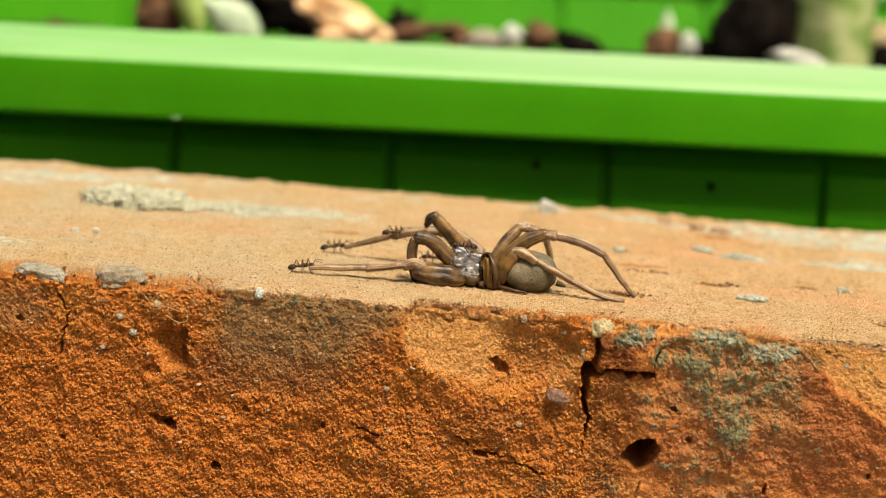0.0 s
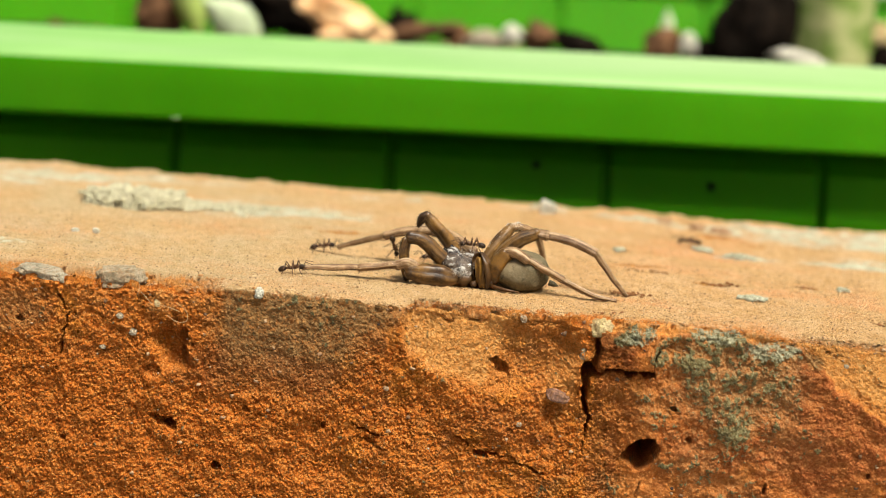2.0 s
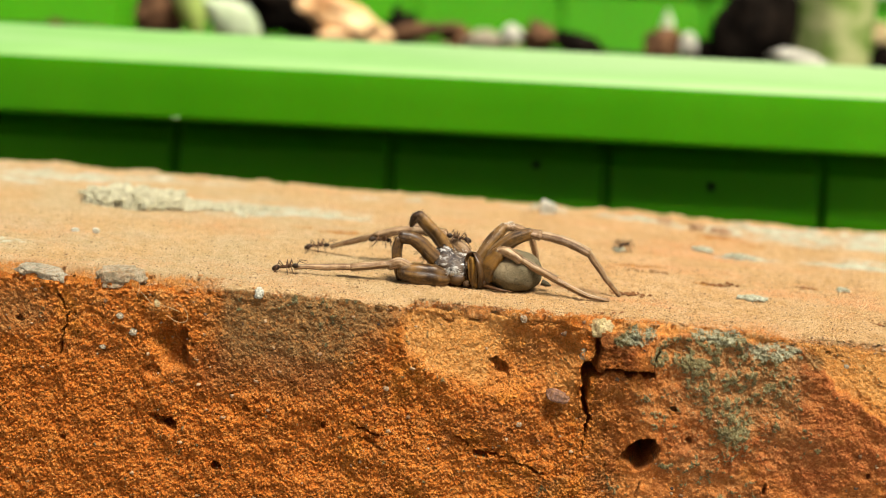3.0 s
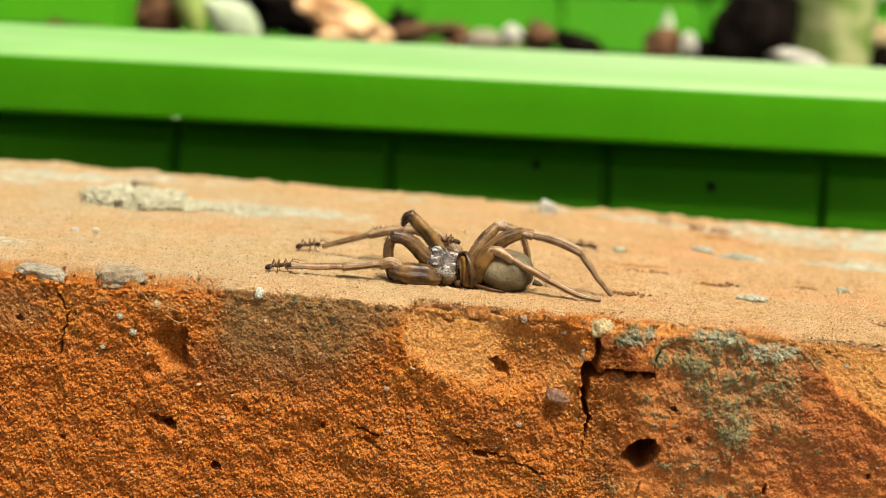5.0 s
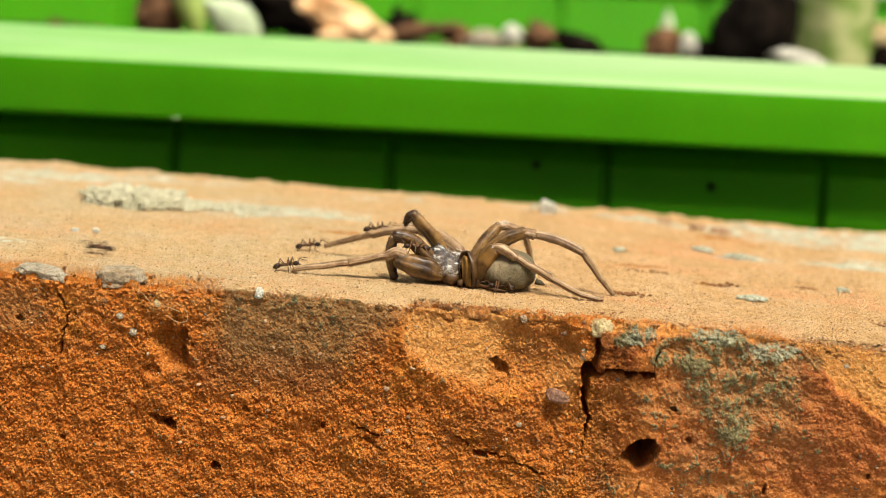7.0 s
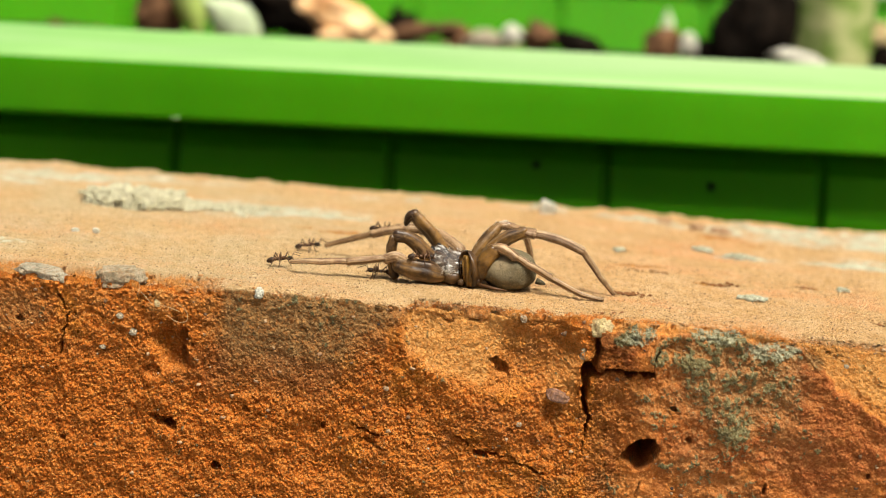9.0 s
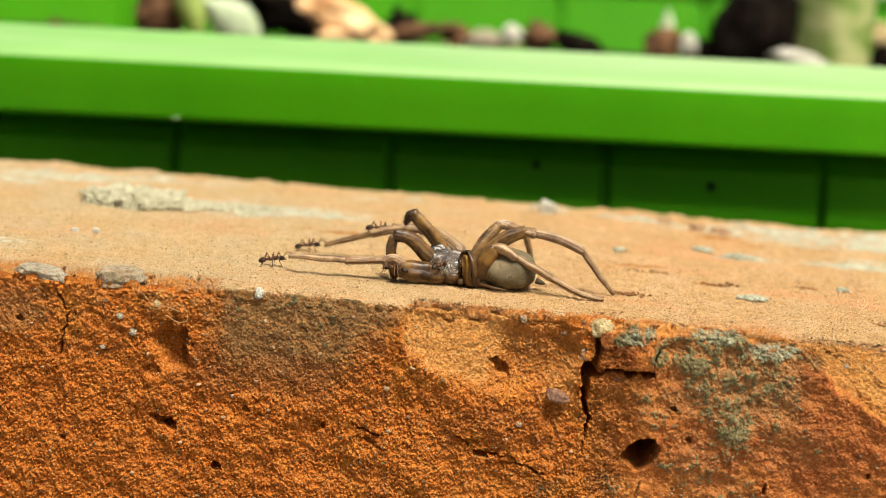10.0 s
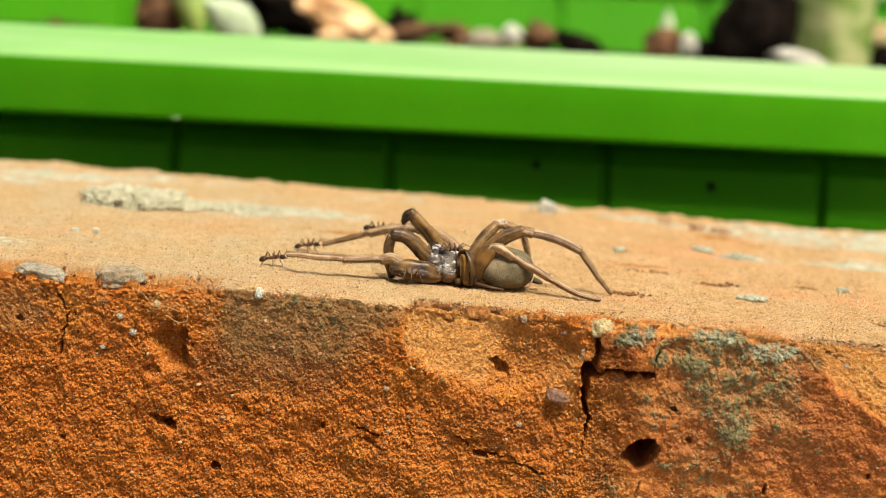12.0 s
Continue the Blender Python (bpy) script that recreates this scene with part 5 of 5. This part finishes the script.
    for k in range(15):
        f = k / 14
        w = 1.45 * (0.72 + 0.5 * math.sin(math.pi * (0.15 + 0.75 * f))) * (1 - 0.45 * max(0.0, f - 0.8) / 0.2)
        cx, cy, cz = 8.5 - 1.15 * f + 0.25 * math.sin(3 * f), 15.0 - 0.5 * math.sin(math.pi * f), 0.35 + 5.75 * f
        ring = []
        for q in range(21):
            a = radians(-78 + 250 * q / 20)
            r = w * (1 + 0.10 * math.cos(7 * a + 1.3) + 0.05 * noise.noise((q * 0.8, k * 0.4, 3.1)))
            ring.append([bm.verts.new(((cx + (r - o) * 1.08 * math.cos(a)) * MM, (cy + (r - o) * 0.9 * math.sin(a)) * MM, cz * MM)) for o in (0, 0.14)])
        rows.append(ring)
    for r0, r1 in zip(rows, rows[1:]):
        for q in range(20):
            for side in (0, 1):
                bm.faces.new((r0[q][side], r0[q + 1][side], r1[q + 1][side], r1[q][side]))
        for q in (0, 20):
            bm.faces.new((r0[q][0], r0[q][1], r1[q][1], r1[q][0]))
    for ring in (rows[0], rows[-1]):
        for q in range(20):
            bm.faces.new((ring[q][0], ring[q + 1][0], ring[q + 1][1], ring[q][1]))
    stump = part("leg", bm, FEMUR, sp, "dark broken leg stump, split open")
    bm = bmesh.new()
    vs = blob(bm, (7.85 * MM, 14.35 * MM, 2.9 * MM), (0.95 * MM, 0.75 * MM, 2.7 * MM), 0.12, 4, 4, Euler((0, radians(-11), 0)).to_matrix(), 3.0)
    for v in vs:
        v.co.y += 0.16 * MM * math.sin(v.co.x / MM * 7 + 0.5 * v.co.z / MM)
    part("inner_flesh", bm, AMBER, stump, "amber translucent flesh inside the stump")
    for x, y, z, r in ((9.5, 14.5, 1.2, 0.85), (9.2, 14.1, 2.3, 0.6), (6.9, 14.6, 0.8, 0.6)):
        bm = bmesh.new()
        blob(bm, (x * MM, y * MM, z * MM), (r * MM, 0.8 * r * MM, 0.95 * r * MM), 0.2, int(x * 10), 3)
        part("joint", bm, FEMUR, stump)
    # near fourth leg
    rear = leg = limb("leg", [(9.9, 15.0, 1.6), (10.4, 14.4, 4.2), (11.6, 14.0, 6.4)], [1.1, 1.35, 1.05], THIGH, sp, 7, 30, label="amber brown thigh")
    limb("patella", [(11.6, 14.0, 6.9), (13.2, 13.8, 6.9), (15.2, 13.5, 5.9)], [0.8, 0.95, 0.78], LEG, leg, 8, 16)
    limb("shin", [(15.2, 13.5, 5.9), (18.2, 13.6, 4.5), (21.4, 13.8, 3.0)], [0.60, 0.66, 0.58], LEG, leg, 9, 26)
    limb("foot", [(21.3, 13.8, 2.95), (24.3, 13.5, 1.6), (27.3, 13.2, 0.65), (30.4, 13.0, 0.36)], [0.50, 0.46, 0.40, 0.28], LEG, leg, 10, 30)
    # far first leg: knee drawn up high, cut off behind the knee
    leg = limb("leg", [(3.6, 21.8, 4.4), (1.4, 22, 6.9), (-0.9, 22, 9.2), (-2.0, 22, 10.2)], [1.15, 1.2, 1.1, 0.85], FEMUR, sp, 11, 30)
    limb("patella", [(-1.7, 22, 10.15), (-2.5, 22, 9.75), (-3.0, 22, 9.0), (-3.15, 22, 8.3)], [1.0, 0.9, 0.62, 0.22], FEMUR, leg, 12, 10)
    # far second leg, stretched out and pulled by an ant
    leg = limb("leg", [(6.6, 22.6, 4.4), (3.0, 25.2, 6.1), (-0.4, 27, 6.9)], [1.1, 1.05, 0.9], LEG, sp, 13, 24, label="pale brown hairy thigh")
    limb("patella", [(-0.4, 27, 6.9), (-2.6, 27.7, 6.7)], [0.8, 0.85], LEG, leg, 14, 10)
    limb("shin", [(-2.6, 27.7, 6.65), (-5.6, 28.8, 5.8), (-8.8, 29.9, 4.7)], [0.70, 0.75, 0.69], LEG, leg, 15, 26)
    limb("foot", [(-8.8, 29.9, 4.75), (-12.6, 31, 3.2), (-16.8, 32, 1.55)], [0.51, 0.48, 0.37], LEG, leg, 16, 30)
    # far third leg
    leg = limb("leg", [(8.6, 21.6, 3.4), (9.9, 22.4, 5.6), (11.6, 23.4, 8.0), (12.6, 24, 9.0)], [1.1, 1.15, 1.0, 0.8], FEMUR, sp, 17, 26, pale=True)
    limb("patella", [(12.6, 24, 9.1), (13.8, 24.8, 9.1)], [0.8, 0.8], LEG, leg, 18, 40, pale=True)
    limb("shin", [(13.8, 24.8, 9.1), (15.6, 25.8, 8.5), (17.0, 26.6, 7.6)], [0.63, 0.63, 0.58], LEG, leg, 19, 20)
    limb("foot", [(17.0, 26.6, 7.5), (18.2, 27.8, 5.0), (19.0, 29, 1.8), (19.4, 29.6, 0.4)], [0.53, 0.49, 0.40, 0.26], LEG, leg, 20, 20)
    # far fourth leg
    leg = limb("leg", [(10.4, 19.8, 3.0), (11.8, 20, 5.6), (14.2, 20, 7.9), (16.9, 20, 9.1)], [1.15, 1.25, 1.1, 0.85], FEMUR, sp, 21, 30)
    limb("patella", [(16.9, 20, 9.2), (18.4, 19.8, 9.0)], [0.76, 0.78], LEG, leg, 22, 10)
    limb("shin", [(18.4, 19.8, 8.95), (22.5, 19.2, 8.55), (26.8, 18.5, 7.0)], [0.64, 0.68, 0.60], LEG, leg, 23, 30)
    limb("foot", [(26.8, 18.5, 7.0), (28.7, 18.2, 4.7), (30.6, 17.8, 2.4), (32.6, 17.5, 0.35)], [0.50, 0.45, 0.40, 0.27], LEG, leg, 24, 30)
    return sp, near, low, rear


SPIDER, NEAR_LEG, NEAR_LOW, REAR_LEG = build_spider()


# ---------------------------------------------------------------- ants
def build_ant():
    """One ant, 4.6 mm long, head along +x, feet on z = 0."""
    AM = 1.12 * MM
    ant = thing("ant", pose(0, 0, 0), "small dark brown ant with long legs", "ant", "ants around the spider")
    bm = bmesh.new()
    blob(bm, (1.65 * AM, 0, 1.0 * AM), (0.50 * AM, 0.40 * AM, 0.36 * AM), 0.05, 1, 3)
    head = part("head", bm, ANT_DARK, ant)
    for s in (-1, 1):
        bm = bmesh.new()
        tube(bm, [(1.9 * AM, 0.18 * s * AM, 0.85 * AM), (2.25 * AM, 0.18 * s * AM, 0.78 * AM), (2.42 * AM, 0.04 * s * AM, 0.74 * AM)], [0.09 * AM, 0.075 * AM, 0.03 * AM], 6)
        part("jaw", bm, ANT_BROWN, head)
        bm = bmesh.new()
        tube(bm, [(1.95 * AM, 0.16 * s * AM, 1.2 * AM), (2.35 * AM, 0.55 * s * AM, 1.75 * AM), (2.95 * AM, 0.85 * s * AM, 1.55 * AM), (3.4 * AM, 0.95 * s * AM, 1.4 * AM)],
             [0.05 * AM, 0.05 * AM, 0.05 * AM, 0.04 * AM], 6)
        part("antenna", bm, ANT_BROWN, head)
    bm = bmesh.new()
    blob(bm, (0.75 * AM, 0, 1.08 * AM), (0.52 * AM, 0.30 * AM, 0.33 * AM), 0.04, 2, 3)
    blob(bm, (0.05 * AM, 0, 0.98 * AM), (0.46 * AM, 0.25 * AM, 0.26 * AM), 0.04, 3, 3)
    part("thorax", bm, ANT_BROWN, ant)
    bm = bmesh.new()
    blob(bm, (-0.50 * AM, 0, 0.98 * AM), (0.19 * AM, 0.16 * AM, 0.24 * AM), 0.04, 4, 2)
    tube(bm, [(-0.3 * AM, 0, 0.9 * AM), (-0.75 * AM, 0, 0.9 * AM)], [0.1 * AM, 0.1 * AM], 6)
    part("waist", bm, ANT_BROWN, ant)
    bm = bmesh.new()
    blob(bm, (-1.22 * AM, 0, 0.92 * AM), (0.66 * AM, 0.42 * AM, 0.42 * AM), 0.03, 5, 3, Euler((0, radians(-16), 0)).to_matrix())
    part("gaster", bm, ANT_DARK, ant, "glossy black rear body")
    legs = []
    for s in (-1, 1):
        for x, fx in ((0.85, 1.55), (0.45, 0.35), (0.05, -1.25)):
            bm = bmesh.new()
            tube(bm, [(0, 0, 0), ((fx - x) * 0.50 * AM, 0.66 * s * AM, 0.98 * AM), ((fx - x) * 0.92 * AM, 1.10 * s * AM, -0.25 * AM), ((fx - x) * 1.38 * AM, 1.48 * s * AM, -0.82 * AM)],
                 [0.10 * AM, 0.088 * AM, 0.068 * AM, 0.04 * AM], 6)
            leg = part("leg", bm, ANT_BROWN, ant)
            leg.matrix_basis = pose(x * AM, 0.2 * s * AM, 0.84 * AM)
            legs.append(leg)
    return ant


ANT = build_ant()
ANTS = [ANT] + [copy_thing(ANT, pose(0, 0, 0)) for k in range(6)]

# ---------------------------------------------------------------- what moves
def motions():
    """Poses in millimetres: seconds, x, y, z, turn about z, pitch."""
    def go(ob, rows):
        walk(ob, [(t, pose(x * MM, y * MM, z * MM, 0, pitch, turn)) for t, x, y, z, turn, pitch in rows])

    # the spider is tugged along in small jerks, then held
    go(SPIDER, [
        (0, 0, 0, 0, 0, 0), (0.5, -0.49, -0.09, 0, 0, 0), (1, -0.88, -0.16, 0, 0, 0), (1.5, -1.3, -0.23, 0, 0, 0),
        (2, -1.3, -0.23, 0, 0, 0), (2.5, -1.77, -0.32, 0, 0, 0), (3, -2.51, -0.45, 0, 0, 0), (3.2, -2.79, -0.5, 0, 0, 0),
        (4.8, -3.86, -0.69, 0, 0, 0), (5, -3.91, -0.7, 0, 0, 0), (6, -3.86, -0.69, 0, 0, 0), (6.5, -3.77, -0.32, 0, 0, 0),
        (7, -3.53, -0.28, 0.03, 0, 0), (9, -3.44, -0.27, 0.12, 0, 0), (9.5, -3.4, -0.26, 0.15, 0, 0), (10, -3.49, -0.28, 0.18, 0, 0),
        (11, -3.67, -0.31, 0.23, 0, 0), (12, -3.91, -0.35, 0.25, 0, 0)])
    # the stretched near leg is lifted at the knee after half of the clip
    low = [(0, 0), (6.6, 0), (6.9, -15), (7.2, -17), (8.8, -6.0), (9.6, -0.5), (10, 3.0), (12, 2.6)]
    for ob in NEAR_LOW:
        at = ob.location / MM
        go(ob, [(t, at.x, at.y, at.z, 0, lift) for t, lift in low])
    hip = [(0, 0), (6.6, 0), (6.9, 9.0), (7.2, 9.6), (8.8, 5.5), (9.6, 1.8), (10, 1.3), (12, 1.8)]
    # the femur turns about its hip
    go(NEAR_LEG, [(t, 7.0 - 7.0 * math.cos(radians(a)) - 1.5 * math.sin(radians(a)), 0, 1.5 + 7.0 * math.sin(radians(a)) - 1.5 * math.cos(radians(a)), 0, a) for t, a in hip])

    # near leg puller
    go(ANTS[0], [
        (0, -23.31, 15.52, 0, 0, -9), (0.4, -23.58, 15.41, 0, 3, -9), (0.8, -24.45, 14.6, 0, 0, -9), (1.2, -24.87, 13.97, 0, 0, -9),
        (1.6, -24.64, 13.61, 0, 0, -9), (2, -24.74, 13.58, 0, 0, -9), (2.5, -25.23, 13.83, 0, 0, -9), (3.2, -26.08, 13.93, 0, 0, -9),
        (4.8, -27.03, 13.99, 0, 0, -9), (6, -27.08, 14.43, 0, 0, -9), (6.6, -27.08, 14.43, 0, 0, -9), (6.9, -25.72, 15, 0.09, 0, -12),
        (7.2, -25.82, 15, 0.18, 0, -12), (8.8, -26.82, 18.2, 0.34, 0, -9), (9.2, -27.57, 18.2, 0.18, 0, -9), (9.6, -28.12, 18.2, 0.00, 0, -9),
        (10, -28.53, 18.2, 0.19, 0, -9), (11, -28.54, 18.2, 0.29, 0, -9), (12, -28.44, 18.2, 0.39, 0, -9)])
    # far leg puller
    go(ANTS[1], [
        (0, -19.32, 33.96, 0, 0, -9), (0.5, -19.9, 33.71, 0, 2, -9), (1, -20.52, 33.95, 0, 0, -9), (1.5, -20.9, 33.78, 0, 0, -9),
        (2, -21.1, 33.7, 0, 0, -9), (2.5, -21.48, 33.53, 0, 0, -9), (3.2, -22.35, 33.16, 0, 0, -9), (4.8, -23.64, 33.11, 0, 0, -9),
        (6, -23.64, 33.11, 0, 0, -9), (9, -23.73, 33.07, 0, 0, -9), (12, -23.83, 33.02, 0, 0, -9)])
    # leg climber
    go(ANTS[2], [
        (0, -8.7, 29, 4.42, 10, 0), (0.4, -8.83, 29, 4.81, 0, 0), (0.8, -9.48, 29, 5.65, 0, 0), (1.2, -9.3, 29, 5.77, 0, 5),
        (1.6, -9.5, 29, 5.85, 0, 8), (1.8, -10.28, 29, 5.78, 20, 10), (2, -8.92, 28, 2.7, 60, 60), (2.4, -9.28, 28.5, 3.27, 40, 40),
        (2.8, -10.65, 28.5, 3.25, 30, 20), (3.2, -11.39, 28.5, 2.79, 30, 0), (4.8, -11.18, 31, 3.52, 60, 0), (5.4, -11.21, 31, 3.92, 60, 0),
        (6, -12.01, 31, 4.05, 20, 0), (6.6, -12.32, 31, 4.22, 0, -10), (7.2, -11.65, 31, 4.48, 0, -5), (8.8, -10.96, 31, 4.54, 0, 0),
        (9.6, -11.26, 31, 4.52, 0, 0), (10, -11.64, 30.5, 4.68, 0, 0), (10.4, -11.51, 29, 2.68, 30, 20), (10.8, -11.46, 30, 2.69, 30, 20),
        (11.2, -12.16, 31, 3.43, 20, 0), (12, -12.05, 31, 4.55, 0, 0)])
    # shell climber
    go(ANTS[3], [
        (0, 3.77, 21, 4.72, 190, 0), (0.4, 3.01, 21, 4.65, 190, 0), (0.8, 3.68, 21, 4.71, 185, 0), (1.2, 5.48, 21, 4.96, 165, 0),
        (1.6, 5.48, 21, 4.96, 160, 0), (2, 5.09, 21, 5.03, 180, 0), (2.4, 4.52, 21, 4.98, 180, 0), (2.8, 3.42, 22, 5.37, 185, -10),
        (3.2, 1.94, 23, 5.73, 190, -10), (4.8, 1.22, 22, 5.27, 190, 0), (5.1, 0.77, 22, 4.94, 190, 0), (5.4, 1.85, 22, 4.64, 170, 0),
        (5.7, 0.98, 22, 4.66, 180, 0), (6, 0.8, 22, 4.55, 185, 0), (6.3, -0.8, 21, 4.42, 185, 0), (6.6, -2.09, 16, 5.12, 185, 0),
        (6.9, -3.65, 14.5, 5.1, 185, 0), (7.2, -4.6, 14.5, 5.3, 185, 0), (7.73, -4.3, 14.17, 4.82, 126.67, 0), (8.27, -4.01, 13.83, 4.34, 68.33, 0),
        (8.8, -3.71, 13.5, 3.86, 10, 0), (9.2, -3.41, 13.5, 3.69, 10, 0), (9.6, -1.87, 13.3, 3.2, 10, 0), (10, -0.41, 13.2, 2.58, 60, 0),
        (10.4, -0.13, 13.2, 2.6, 60, 0), (10.8, 0.04, 13.6, 2.82, 60, 0), (11.2, -0.52, 14.5, 3.64, 70, 0), (11.6, -0.54, 15, 3.73, 60, 0),
        (12, 1.15, 16.5, 4.72, 30, 0)])
    # right walker
    go(ANTS[4], [
        (0, 90.41, 76.6, 0, 180, 0), (0.4, 85.78, 75.75, 0, 180, 0), (0.6, 81.27, 76.06, 0, 180, 0), (1, 80.79, 75.85, 0, 180, 0),
        (1.2, 66.88, 71.56, 0, 180, 0), (1.4, 57.39, 68.03, 0, 180, 0), (1.6, 56.04, 66.9, 0, 178, 0), (1.8, 51.71, 68.91, 0, 170, 0),
        (2, 47.41, 67.6, 0, 175, 0), (2.2, 35.42, 61.83, 0, 180, 0), (2.4, 34.31, 61.34, 0, 180, 0), (3, 34.03, 59.04, 0, 240, 0),
        (4, 33.67, 59.97, 0, 240, 0), (4.8, 33.2, 60.86, 0, 190, 0), (5, 26.41, 54.14, 0, 185, 0), (5.2, 19.46, 51.15, 0, 200, 0),
        (5.5, 14.2, 37.0, 0, 245, 0), (5.8, 17.94, 24.46, 0, 240, 0), (6.2, 17.42, 20.64, 0, 200, 0), (6.4, 16.24, 16.2, 0, 185, 0),
        (6.6, 13.8, 13.08, 0, 182, 0), (6.9, 11.17, 12.92, 0, 180, 0), (7.2, 8.17, 13.91, 0, 178, 0), (7.6, 1.99, 11.05, 0, 178, 0),
        (8.2, -3.58, 10.15, 0, 178, 0), (8.6, -7.38, 12.12, 0, 178, 0), (8.8, -9.1, 17.22, 0, 175, 0), (9.2, -10.2, 16.32, 0, 175, 0),
        (9.6, -9.64, 16.55, 0, 175, 0), (10, -7.33, 12.6, 1.53, 165, 0), (10.4, -7.42, 12.6, 1.52, 165, 0), (10.8, -7.6, 12.6, 1.41, 165, 0),
        (11.2, -6.93, 12.4, 1.22, 170, 0), (11.6, -4.76, 12.2, 1.17, 178, 0), (12, -4.37, 12.2, 0.92, 178, 0)])
    # left wanderer
    go(ANTS[5], [
        (0, -95.5, 79.6, 0, 10, 0), (4.5, -91.06, 79.85, 0, 10, 0), (4.8, -74.11, 84.58, 0, -8, 0), (4.9, -66.87, 76.67, 0, -5, 0),
        (5, -61.32, 76.83, 0, 0, 0), (5.2, -47.84, 77, 0, 0, 0), (5.3, -44.48, 78.68, 0, 0, 0), (5.4, -35.95, 79.64, 0, -10, 0),
        (5.5, -32.58, 71.69, 0, -40, 0), (5.6, -29.51, 69.44, 0, -60, 0), (5.7, -29.56, 63.95, 0, -120, 0), (5.8, -32.95, 61.17, 0, -170, 0),
        (5.9, -42.49, 56.1, 0, -180, 0), (6, -43.91, 54.85, 0, -180, 0), (6.1, -47.75, 50.75, 0, -180, 0), (6.2, -55.92, 44.13, 0, -180, 0),
        (6.3, -60.93, 42.37, 0, -180, 0), (6.4, -71.6, 37.43, 0, -180, 0), (6.5, -77.57, 34.13, 0, -180, 0), (6.7, -85.15, 30.62, 0, -180, 0),
        (12, -87.79, 29.4, 0, -180, 0)])
    # left runner
    go(ANTS[6], [
        (0, -1.23, 31.72, 0, 180, 0), (5.8, -1.23, 31.72, 0, 180, 0), (6, -7.72, 30.46, 0, 180, 0), (6.2, -16.46, 29.71, 0, 180, 0),
        (6.3, -20.96, 26.83, 0, 182, 0), (6.4, -27.73, 22.06, 0, 180, 0), (6.6, -31.48, 22.87, 0, 175, 0), (6.8, -42.32, 18.29, 0, 180, 0),
        (7, -56.92, 16.84, 0, 178, 0), (7.2, -72.69, 17.27, 0, 175, 0), (7.4, -82.44, 16.41, 0, 175, 0), (12, -84.14, 15.66, 0, 175, 0)])
    # the near hind leg is eased up as the body is turned
    go(REAR_LEG, [(t, 30.4 - 30.4 * math.cos(radians(a)) - 0.4 * math.sin(radians(a)), 0, 0.4 + 30.4 * math.sin(radians(a)) - 0.4 * math.cos(radians(a)) - sink, 0, a)
                  for t, a, sink in ((0, 0, 0), (6.4, 0, 0), (7.0, 1.4, 0.03), (9.5, 1.4, 0.15), (12, 1.4, 0.25))])

    # ants' legs: quick steps while they run, slow shifting while they tug
    def steps(ant, spans, beat, swing):
        for k, leg in enumerate(o for o in ant.children if o.name.startswith('leg')):
            base = leg.matrix_basis.copy()
            way = swing if k % 2 else -swing
            rows = [(0, base)]
            for a, b in spans:
                for n in range(int((b - a) / beat) + 1):
                    t = round(a + n * beat, 2)
                    if t > rows[-1][0] + 0.05 and t < 11.95:
                        rows.append((t, base @ pose(0, 0, 0, 0, 0, way if n % 2 else -way)))
            walk(leg, rows + [(12, base)])

    steps(ANTS[0], [(0.2, 11.8)], 0.4, 9)
    steps(ANTS[1], [(0.3, 5.0), (5.6, 11.7)], 0.5, 8)
    steps(ANTS[2], [(0.2, 4.0), (5.0, 11.8)], 0.3, 12)
    steps(ANTS[3], [(0.2, 11.8)], 0.3, 12)
    steps(ANTS[4], [(0.3, 0.6), (1.0, 2.5), (4.7, 9.2), (9.8, 11.8)], 0.1, 20)
    steps(ANTS[5], [(4.4, 6.8)], 0.1, 20)
    steps(ANTS[6], [(5.8, 7.5)], 0.1, 20)


motions()
